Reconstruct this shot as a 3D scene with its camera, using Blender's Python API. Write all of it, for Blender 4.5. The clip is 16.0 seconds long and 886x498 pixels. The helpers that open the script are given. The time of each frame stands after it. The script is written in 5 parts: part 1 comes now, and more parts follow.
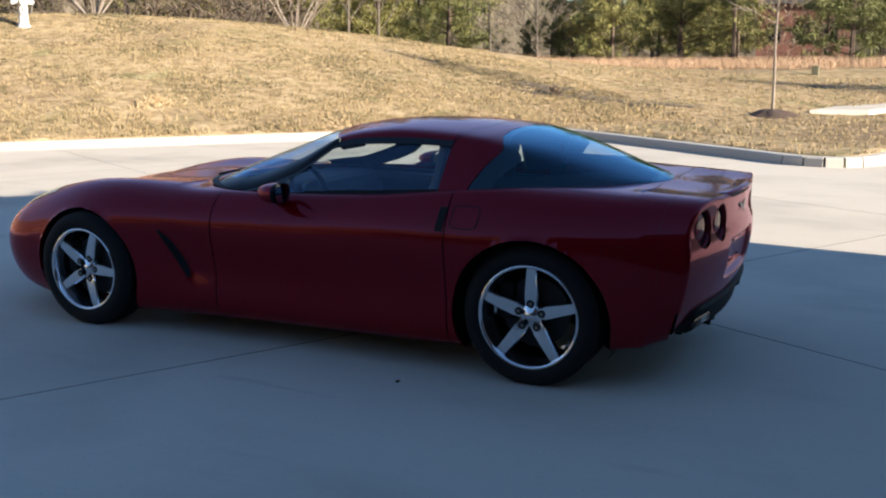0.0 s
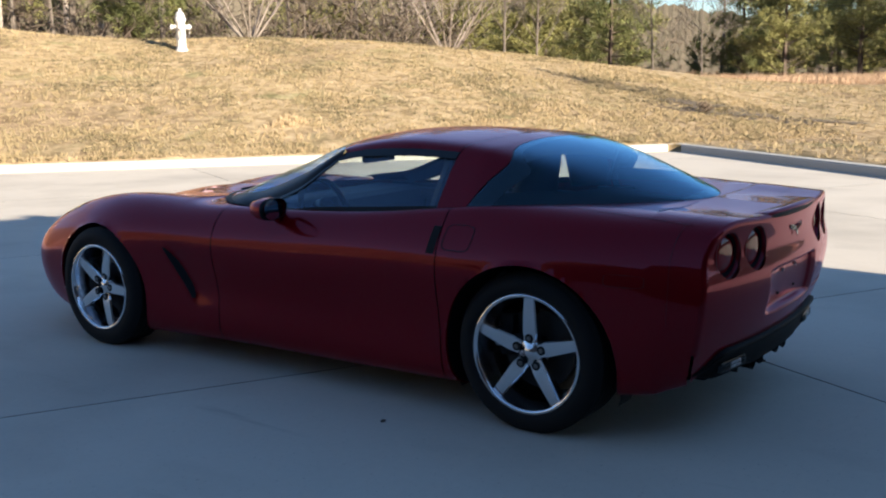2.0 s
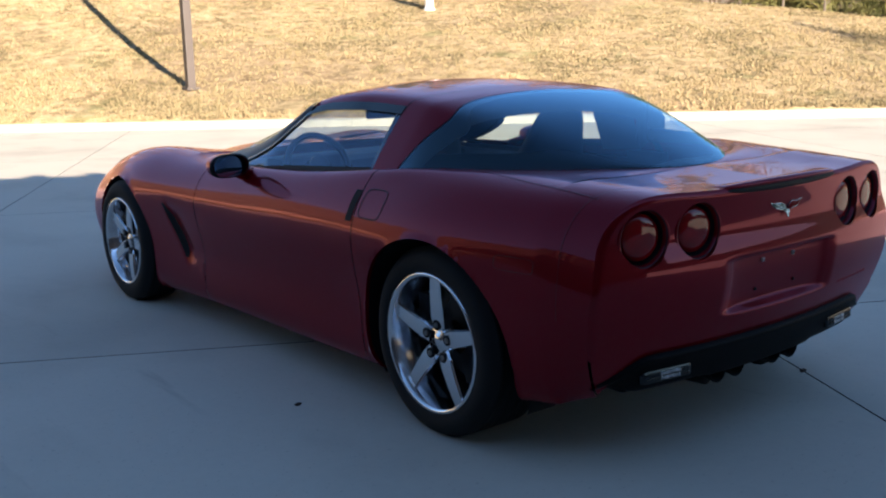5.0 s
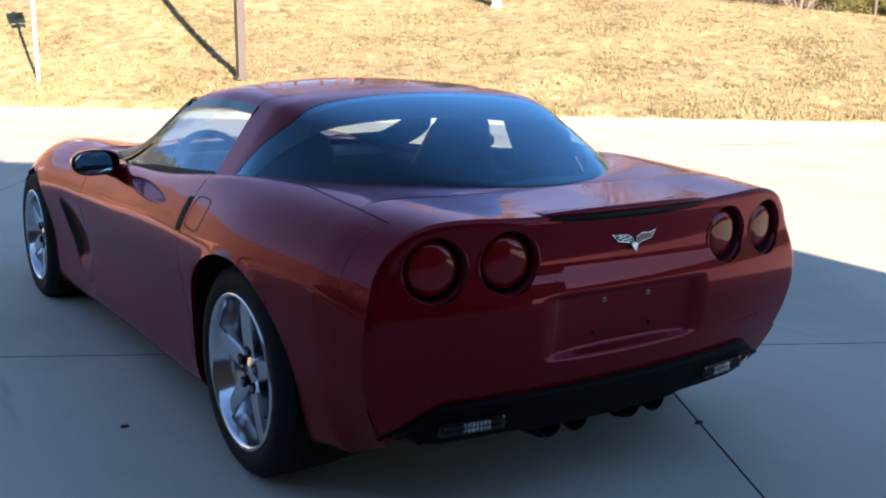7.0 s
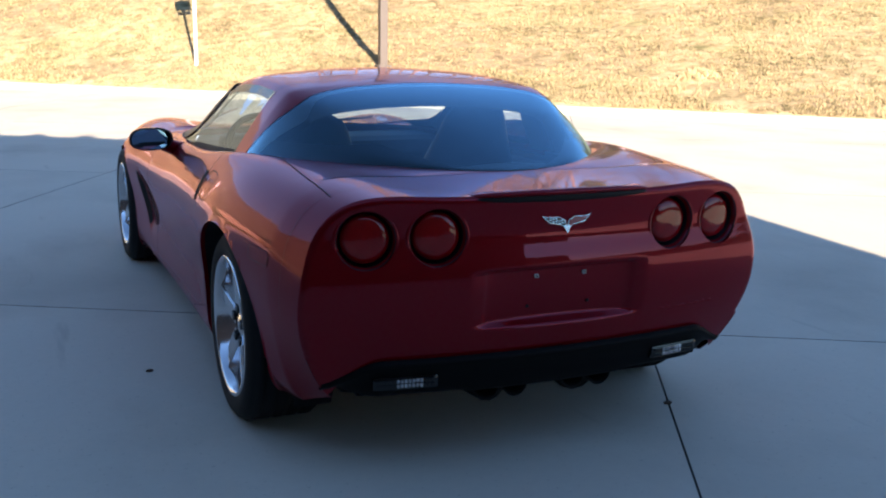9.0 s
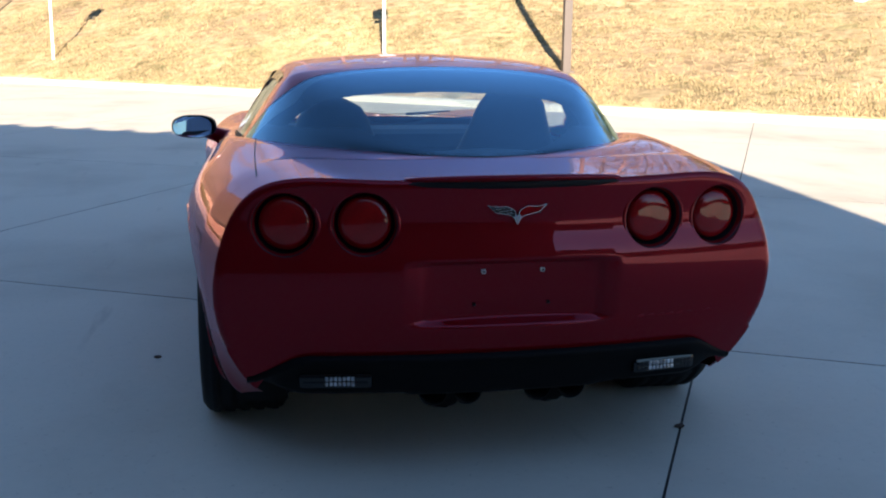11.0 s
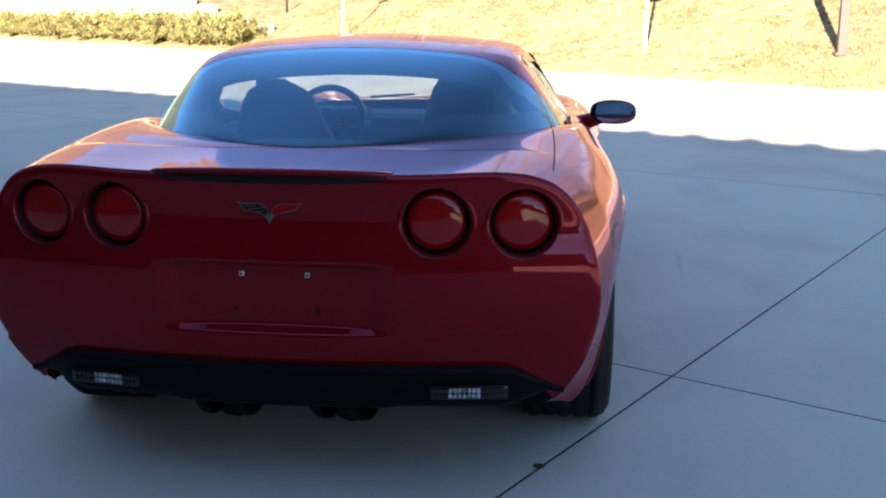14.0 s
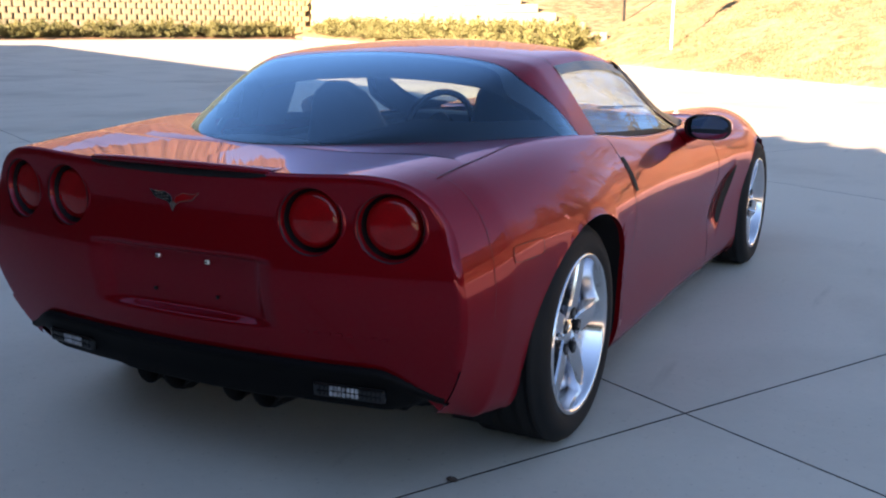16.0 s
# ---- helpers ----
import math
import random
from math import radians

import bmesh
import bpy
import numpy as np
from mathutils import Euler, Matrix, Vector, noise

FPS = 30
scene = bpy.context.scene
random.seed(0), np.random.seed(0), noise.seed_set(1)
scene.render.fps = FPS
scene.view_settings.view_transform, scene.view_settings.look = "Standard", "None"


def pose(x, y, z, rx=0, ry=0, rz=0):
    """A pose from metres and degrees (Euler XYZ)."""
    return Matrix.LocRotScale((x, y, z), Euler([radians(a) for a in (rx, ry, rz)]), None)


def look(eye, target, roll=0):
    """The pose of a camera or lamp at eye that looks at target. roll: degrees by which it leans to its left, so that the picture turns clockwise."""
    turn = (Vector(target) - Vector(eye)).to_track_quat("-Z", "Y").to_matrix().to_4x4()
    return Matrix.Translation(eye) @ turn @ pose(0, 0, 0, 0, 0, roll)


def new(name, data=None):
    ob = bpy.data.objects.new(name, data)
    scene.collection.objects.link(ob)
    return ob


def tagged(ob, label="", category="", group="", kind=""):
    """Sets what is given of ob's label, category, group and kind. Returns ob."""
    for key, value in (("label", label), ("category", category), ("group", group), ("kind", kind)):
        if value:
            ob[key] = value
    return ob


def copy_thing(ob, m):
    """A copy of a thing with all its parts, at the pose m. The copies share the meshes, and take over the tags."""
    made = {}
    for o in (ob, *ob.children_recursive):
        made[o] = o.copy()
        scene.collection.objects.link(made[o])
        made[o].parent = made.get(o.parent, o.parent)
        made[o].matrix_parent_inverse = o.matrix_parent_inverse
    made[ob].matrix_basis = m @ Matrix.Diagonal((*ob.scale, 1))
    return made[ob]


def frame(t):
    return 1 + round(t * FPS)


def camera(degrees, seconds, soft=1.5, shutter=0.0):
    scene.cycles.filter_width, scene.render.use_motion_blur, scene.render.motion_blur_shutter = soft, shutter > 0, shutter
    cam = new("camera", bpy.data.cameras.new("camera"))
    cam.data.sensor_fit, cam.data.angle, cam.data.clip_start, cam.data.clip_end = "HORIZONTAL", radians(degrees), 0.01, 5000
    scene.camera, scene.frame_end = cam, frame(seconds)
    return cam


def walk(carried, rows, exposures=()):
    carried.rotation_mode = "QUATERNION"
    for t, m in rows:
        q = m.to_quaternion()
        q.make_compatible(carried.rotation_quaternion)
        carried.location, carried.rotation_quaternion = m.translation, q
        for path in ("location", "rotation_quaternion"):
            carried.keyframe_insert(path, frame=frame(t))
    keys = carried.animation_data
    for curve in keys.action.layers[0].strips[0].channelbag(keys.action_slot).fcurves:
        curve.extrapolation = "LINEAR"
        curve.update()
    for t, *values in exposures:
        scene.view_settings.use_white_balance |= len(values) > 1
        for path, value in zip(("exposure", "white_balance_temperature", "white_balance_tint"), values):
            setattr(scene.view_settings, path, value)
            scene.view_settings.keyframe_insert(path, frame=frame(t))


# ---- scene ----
cam = camera(46.6, 16.0, 2.1)
PATH = [
    (0, (-5.171, -2.979, 1.542), (-3.401, -2.13, 1.162), -0.2),
    (0.5, (-4.959, -3.134, 1.517), (-3.231, -2.192, 1.163), 0.5),
    (1, (-4.761, -3.239, 1.491), (-3.07, -2.24, 1.115), -0.9),
    (1.5, (-4.528, -3.292, 1.47), (-2.867, -2.235, 1.117), -0.3),
    (2, (-4.295, -3.393, 1.442), (-2.689, -2.25, 1.106), -1.0),
    (2.5, (-4.122, -3.568, 1.421), (-2.568, -2.354, 1.088), -0.2),
    (3, (-3.871, -3.616, 1.386), (-2.345, -2.363, 1.065), -0.4),
    (3.5, (-3.625, -3.691, 1.362), (-2.167, -2.362, 1.029), -1.0),
    (6, (-2.434, -4.203, 1.315), (-1.316, -2.593, 0.918), -1.1),
    (6.5, (-2.202, -4.216, 1.296), (-1.09, -2.598, 0.917), -0.8),
    (7, (-1.979, -4.214, 1.332), (-0.913, -2.57, 0.932), 0.3),
    (7.5, (-1.793, -4.336, 1.336), (-0.851, -2.615, 0.947), 1.5),
    (8, (-1.685, -4.469, 1.34), (-0.823, -2.706, 0.952), 2.6),
    (8.5, (-1.664, -4.67, 1.345), (-0.884, -2.877, 0.922), 2.6),
    (9, (-1.572, -4.789, 1.357), (-0.784, -3.0, 0.935), 1.0),
    (9.5, (-1.382, -4.87, 1.35), (-0.69, -3.043, 0.923), 1.2),
    (12, (-0.314, -4.713, 1.199), (-0.099, -2.764, 0.808), 0.0),
    (12.5, (-0.091, -4.699, 1.195), (0.008, -2.741, 0.803), 0.1),
    (13, (0.193, -4.712, 1.22), (0.15, -2.76, 0.786), -0.2),
    (13.5, (0.435, -4.638, 1.228), (0.379, -2.698, 0.745), -0.3),
    (14, (0.703, -4.53, 1.253), (0.479, -2.593, 0.807), 0.1),
    (14.5, (1.025, -4.468, 1.246), (0.678, -2.55, 0.802), -0.7),
    (15, (1.321, -4.405, 1.251), (0.866, -2.515, 0.782), -1.0),
    (15.5, (1.539, -4.244, 1.249), (0.881, -2.411, 0.793), 0.9),
    (16, (1.819, -4.198, 1.249), (0.947, -2.451, 0.815), 0.6),
]
walk(
    cam,
    [(t, look(eye, target, roll)) for t, eye, target, roll in PATH],
    [(0.0, 1.74, 5900, 10), (3.5, 1.8, 6000, 10), (6.0, 2.13, 6150, 12), (9.5, 2.25, 6100, 12), (12.0, 2.12, 6150, 11), (12.5, 2.15, 6200, 11), (13.0, 2.38, 6450, 11), (13.5, 2.55, 6400, 11), (14.5, 2.62, 6550, 15), (16.0, 2.67, 7300, 21)],
)

# ---- light ----
SUN_EL, SUN_AZ = radians(17), math.atan2(0.118, 0.993)  # shadows fall towards +y, a little to +x
world = bpy.data.worlds.new("world")
scene.world = world
world.use_nodes = True
sky = world.node_tree.nodes.new("ShaderNodeTexSky")
sky.sky_type, sky.sun_disc = "NISHITA", False
sky.sun_elevation, sky.sun_rotation = SUN_EL, math.pi + SUN_AZ
sky.air_density, sky.dust_density, sky.ozone_density = 1.0, 0.1, 3.0
back = world.node_tree.nodes["Background"]
back.inputs["Strength"].default_value = 0.0620
world.node_tree.links.new(sky.outputs["Color"], back.inputs["Color"])
sun = new("sun", bpy.data.lights.new("sun", "SUN"))
sun.data.energy, sun.data.angle, sun.data.color = 5.0, radians(0.45), (1.0, 0.83, 0.61)
way = Vector((math.sin(SUN_AZ) * math.cos(SUN_EL), math.cos(SUN_AZ) * math.cos(SUN_EL), -math.sin(SUN_EL)))
sun.matrix_world = Matrix.Translation((0, -40, 30)) @ way.to_track_quat("-Z", "Y").to_matrix().to_4x4()


# ---- materials ----
def mat(name, color, rough=0.6, metal=0.0, second=None, scale=6.0, fine=60.0, mix=0.5, bump=0.0, coat=0.0, spec=0.5, per_object=0.0, island=0.0):
    """A surface whose colour wanders between two tones at a coarse and a fine scale, with fine relief."""
    m = bpy.data.materials.new(name)
    m.use_nodes = True
    n, l = m.node_tree.nodes, m.node_tree.links
    p = n["Principled BSDF"]
    p.inputs["Roughness"].default_value, p.inputs["Metallic"].default_value = rough, metal
    p.inputs["Coat Weight"].default_value, p.inputs["Coat Roughness"].default_value = coat, 0.03
    p.inputs["Specular IOR Level"].default_value = spec
    second = second or tuple(c * 0.8 for c in color)
    co = n.new("ShaderNodeTexCoord")
    a, b = n.new("ShaderNodeTexNoise"), n.new("ShaderNodeTexNoise")
    a.inputs["Scale"].default_value, b.inputs["Scale"].default_value = scale, fine
    a.inputs["Detail"].default_value, b.inputs["Detail"].default_value = 5, 3
    for t in (a, b):
        l.new(co.outputs["Object"], t.inputs["Vector"])
    add = n.new("ShaderNodeMath")
    add.operation = "MULTIPLY_ADD"
    l.new(b.outputs["Fac"], add.inputs[0])
    add.inputs[1].default_value = 0.6
    l.new(a.outputs["Fac"], add.inputs[2])
    rng = n.new("ShaderNodeMapRange")
    rng.inputs["From Min"].default_value, rng.inputs["From Max"].default_value = 0.8 - mix, 0.8 + mix
    l.new(add.outputs[0], rng.inputs["Value"])
    fac = rng.outputs["Result"]
    if per_object or island:
        src = n.new("ShaderNodeObjectInfo").outputs["Random"] if per_object else n.new("ShaderNodeNewGeometry").outputs["Random Per Island"]
        k = n.new("ShaderNodeMath")
        k.operation = "MULTIPLY_ADD"
        l.new(src, k.inputs[0])
        k.inputs[1].default_value = per_object or island
        l.new(fac, k.inputs[2])
        fac = k.outputs[0]
    mx = n.new("ShaderNodeMix")
    mx.data_type = "RGBA"
    mx.inputs["A"].default_value, mx.inputs["B"].default_value = (*color, 1), (*second, 1)
    l.new(fac, mx.inputs["Factor"])
    l.new(mx.outputs["Result"], p.inputs["Base Color"])
    if bump:
        bp = n.new("ShaderNodeBump")
        bp.inputs["Strength"].default_value, bp.inputs["Distance"].default_value = bump, 0.01
        l.new(add.outputs[0], bp.inputs["Height"])
        l.new(bp.outputs["Normal"], p.inputs["Normal"])
    return m


def glass_mat(name, tint, base=0.08, rough=0.0, gloss_tint=(1, 1, 1), rise=3.0):
    """Tinted pane: lets light through in its tint and mirrors more at a slant. The blue of mirrored sky is coloured
    into its gloss.
    """
    m = bpy.data.materials.new(name)
    m.use_nodes = True
    n, l = m.node_tree.nodes, m.node_tree.links
    n.remove(n["Principled BSDF"])
    tr, gl, mx, fr = n.new("ShaderNodeBsdfTransparent"), n.new("ShaderNodeBsdfGlossy"), n.new("ShaderNodeMixShader"), n.new("ShaderNodeLayerWeight")
    up, ad = n.new("ShaderNodeMath"), n.new("ShaderNodeMath")
    up.operation, ad.operation = "POWER", "MULTIPLY_ADD"
    up.inputs[1].default_value, ad.inputs[1].default_value, ad.inputs[2].default_value = rise, 0.92, base
    tr.inputs["Color"].default_value = (*tint, 1)
    gl.inputs["Roughness"].default_value, gl.inputs["Color"].default_value = rough, (*gloss_tint, 1)
    l.new(fr.outputs["Facing"], up.inputs[0])
    l.new(up.outputs[0], ad.inputs[0])
    l.new(ad.outputs[0], mx.inputs[0])
    l.new(tr.outputs[0], mx.inputs[1])
    l.new(gl.outputs[0], mx.inputs[2])
    l.new(mx.outputs[0], n["Material Output"].inputs["Surface"])
    return m


def paint_mat():
    """Metallic base under a tinted clear coat that mirrors sharply."""
    m = mat("red_metallic_paint", (0.182, 0.0007, 0.0040), 0.34, 0.22, (0.155, 0.0006, 0.0032), 1.5, 900, 0.5, 0, 0.0, 0.05)
    n, l = m.node_tree.nodes, m.node_tree.links
    gloss, fres, mx = n.new("ShaderNodeBsdfGlossy"), n.new("ShaderNodeLayerWeight"), n.new("ShaderNodeMixShader")
    up, ad = n.new("ShaderNodeMath"), n.new("ShaderNodeMath")
    tint = n.new("ShaderNodeMix")
    tint.data_type = "RGBA"
    tint.inputs[6].default_value, tint.inputs[7].default_value = (1.0, 0.37, 0.50, 1), (1.0, 0.86, 0.92, 1)
    l.new(ad.outputs[0], tint.inputs[0])
    l.new(tint.outputs[2], gloss.inputs["Color"])
    gloss.inputs["Roughness"].default_value = 0.008
    up.operation, ad.operation = "POWER", "MULTIPLY_ADD"
    up.inputs[1].default_value, ad.inputs[1].default_value, ad.inputs[2].default_value = 5.0, 0.84, 0.050
    l.new(fres.outputs["Facing"], up.inputs[0])
    l.new(up.outputs[0], ad.inputs[0])
    l.new(ad.outputs[0], mx.inputs[0])
    l.new(n["Principled BSDF"].outputs[0], mx.inputs[1])
    l.new(gloss.outputs[0], mx.inputs[2])
    l.new(mx.outputs[0], n["Material Output"].inputs["Surface"])
    return m


PAINT = paint_mat()
DISC = mat("dull_brake_disc", (0.05, 0.048, 0.046), 0.55, 0.6, (0.03, 0.029, 0.028), 9, 150)
# darker copy of the body paint, for the shade in the panel seams
PAINT_IN = mat("shaded_seam_paint", (0.03, 0.004, 0.004), 0.6)
BLACK = mat("black_plastic", (0.005, 0.005, 0.006), 0.55, 0, (0.009, 0.009, 0.010), 5, 200, 0.5, 0.05, 0.0, 0.22)
TRIM = mat("gloss_black_trim", (0.008, 0.008, 0.009), 0.15)
RUBBER = mat("tyre_rubber", (0.008, 0.008, 0.0085), 0.75, 0, (0.014, 0.0135, 0.013), 4, 120, 0.5, 0.15, 0.0, 0.25)
ALLOY = mat("polished_alloy", (0.86, 0.85, 0.87), 0.13, 1.0, (0.70, 0.70, 0.72), 5, 300, 0.5, 0.01)
BADGE = mat("grey_badge_metal", (0.64, 0.64, 0.66), 0.25, 1.0, (0.50, 0.50, 0.52), 5, 300)
VALANCE = mat("dull_black_valance", (0.0028, 0.0028, 0.0032), 0.6, 0, (0.0045, 0.0045, 0.005), 5, 200, 0.5, 0.05, 0.0, 0.10)
PILLAR = mat("satin_black_pillar", (0.010, 0.009, 0.011), 0.34, 0, (0.007, 0.0065, 0.008), 5, 200, 0.5, 0, 0.0, 0.22)
STEEL = mat("brake_steel", (0.30, 0.29, 0.28), 0.4, 1.0, (0.18, 0.17, 0.16), 9, 150)
# the shade under the tail is put into this near-black exhaust colour
DARKMETAL = mat("shaded_exhaust_metal", (0.006, 0.0055, 0.005), 0.7, 0.0, (0.004, 0.0035, 0.0035), 8, 90, 0.5, 0, 0, 0.15)
LENS = mat("red_lamp_lens", (0.34, 0.0028, 0.005), 0.05, 0, (0.17, 0.0018, 0.003), 12, 200, 0.5, 0, 0.0, 0.5)
CLEAR = mat("clear_lamp_lens", (0.75, 0.75, 0.77), 0.12, 0.6, (0.10, 0.10, 0.11), 30, 200, 0.25, 0.3, 1.0)
SEATS = mat("dark_grey_leather", (0.085, 0.085, 0.09), 0.55, 0, (0.06, 0.06, 0.066), 8, 150, 0.5, 0.1)
CABIN = mat("charcoal_cabin_trim", (0.052, 0.054, 0.060), 0.7, 0, (0.036, 0.038, 0.043), 6, 120, 0.5, 0.1)
GLASS = glass_mat("tinted_window_glass", (0.80, 0.86, 0.85), 0.105, 0.0, (0.58, 0.74, 1.0), 5.0)
HATCHGLASS = glass_mat("dark_tinted_hatch_glass", (0.76, 0.86, 0.86), 0.050, 0.0, (0.46, 0.74, 1.0), 2.9)
MIRROR = mat("mirror_glass", (0.6, 0.63, 0.66), 0.02, 1.0, (0.58, 0.61, 0.64))
WHITE = mat("white_paint", (0.75, 0.75, 0.74), 0.5, 0, (0.62, 0.61, 0.58), 5, 80, 0.4, 0.05)
KERBSTONE = mat("kerb_concrete", (0.50, 0.47, 0.42), 0.85, 0, (0.41, 0.385, 0.34), 2.5, 40, 0.5, 0.2, per_object=0.08)
JOINT = mat("dark_joint_filler", (0.05, 0.048, 0.045), 0.9, 0, (0.03, 0.029, 0.028), 12, 80)
BLADES = mat("dry_grass_blades", (0.42, 0.31, 0.175), 0.9, 0, (0.25, 0.20, 0.105), 0.5, 5, 0.4, 0, island=0.5)
GREENBLADES = mat("olive_grass_blades", (0.20, 0.165, 0.07), 0.9, 0, (0.10, 0.082, 0.045), 0.5, 5, 0.4, 0, island=0.5)
SEDGE = mat("rusty_tall_grass", (0.54, 0.38, 0.25), 0.95, 0, (0.40, 0.27, 0.17), 0.4, 5, 0.4, 0, island=0.5)
BARK = mat("grey_bark", (0.17, 0.14, 0.115), 0.9, 0, (0.09, 0.075, 0.06), 3, 40, 0.5, 0.5)
DARKBARK = mat("brown_pine_bark", (0.11, 0.075, 0.055), 0.9, 0, (0.06, 0.045, 0.035), 4, 40, 0.5, 0.5)
NEEDLES = mat("pine_needles", (0.20, 0.21, 0.062), 0.8, 0, (0.095, 0.105, 0.032), 0.5, 4, 0.5, 0, island=0.5)
NEEDLES2 = mat("yellow_green_needles", (0.30, 0.275, 0.085), 0.8, 0, (0.15, 0.148, 0.046), 0.5, 4, 0.5, 0, island=0.5)
JUNIPER = mat("juniper_foliage", (0.27, 0.25, 0.09), 0.8, 0, (0.13, 0.125, 0.045), 1.5, 12, 0.5, 0, island=0.5)
BRUSH = mat("brown_brush", (0.26, 0.19, 0.13), 0.9, 0, (0.12, 0.09, 0.065), 0.6, 5, 0.5, 0, island=0.5)
BRONZE = mat("dark_bronze_pole_paint", (0.085, 0.066, 0.060), 0.5, 0.0, (0.06, 0.048, 0.044), 3, 60)
SPLITBLOCK = mat("tan_retaining_block", (0.56, 0.47, 0.30), 0.9, 0, (0.46, 0.38, 0.24), 4, 50, 0.5, 0.6, per_object=0.3)
MULCH = mat("brown_mulch", (0.095, 0.06, 0.042), 0.95, 0, (0.05, 0.034, 0.026), 6, 60, 0.5, 0.8)
SOIL_SHADOW = mat("lawn_soil_and_shadow", (0.14, 0.105, 0.07), 0.95, 0, (0.08, 0.062, 0.045), 5, 40, 0.5, 0.8)
STRAW = mat("pine_straw", (0.26, 0.14, 0.075), 0.95, 0, (0.18, 0.10, 0.055), 6, 60, 0.5, 0.8)
BRICK = mat("red_brick", (0.20, 0.085, 0.06), 0.9, 0, (0.15, 0.065, 0.05), 3, 30, 0.5, 0.3)
ROOFING = mat("dark_roof_shingle", (0.07, 0.065, 0.06), 0.9, 0, (0.05, 0.046, 0.043), 3, 30)
STUCCO = mat("brown_wall_panel", (0.070, 0.052, 0.044), 0.85, 0, (0.052, 0.040, 0.035), 0.8, 30, 0.5, 0.2)
MESHWIRE = mat("black_fence_wire", (0.03, 0.03, 0.03), 0.5, 0.5, (0.02, 0.02, 0.02))


def slab_mat():
    """Cured concrete: cloudy tone, pores, drag marks and a few old stains."""
    m = mat("light_concrete", (0.605, 0.547, 0.458), 0.85, 0, (0.52, 0.472, 0.396), 0.9, 26, 0.55, 0.12, per_object=0.25)
    n, l = m.node_tree.nodes, m.node_tree.links
    p = n["Principled BSDF"]
    co = n.new("ShaderNodeNewGeometry").outputs["Position"]
    src = p.inputs["Base Color"].links[0].from_socket

    def darken(src, scale, lo, hi, amount, squash=(1, 1, 1), turn=0.0, detail=4):
        mp, t, r, x = n.new("ShaderNodeMapping"), n.new("ShaderNodeTexNoise"), n.new("ShaderNodeMapRange"), n.new("ShaderNodeMix")
        mp.inputs["Scale"].default_value, mp.inputs["Rotation"].default_value = squash, (0, 0, turn)
        t.inputs["Scale"].default_value, t.inputs["Detail"].default_value = scale, detail
        l.new(co, mp.inputs["Vector"])
        l.new(mp.outputs["Vector"], t.inputs["Vector"])
        r.inputs["From Min"].default_value, r.inputs["From Max"].default_value, r.inputs["To Max"].default_value = lo, hi, amount
        l.new(t.outputs["Fac"], r.inputs["Value"])
        x.data_type, x.blend_type = "RGBA", "MULTIPLY"
        x.inputs["B"].default_value = (0.42, 0.41, 0.40, 1)
        l.new(r.outputs["Result"], x.inputs["Factor"])
        l.new(src, x.inputs["A"])
        return x.outputs["Result"]

    src = darken(src, 0.55, 0.50, 0.72, 0.40, (1, 1, 1), 0, 7)
    src = darken(src, 1.6, 0.55, 0.76, 0.28, (1, 0.45, 1), 0.5, 6)
    src = darken(src, 7.0, 0.67, 0.76, 0.28, (1, 0.14, 1), -0.5, 3)
    src = darken(src, 60.0, 0.66, 0.72, 0.35, (1, 1, 1), 0, 2)
    l.new(src, p.inputs["Base Color"])
    return m


CONCRETE = slab_mat()


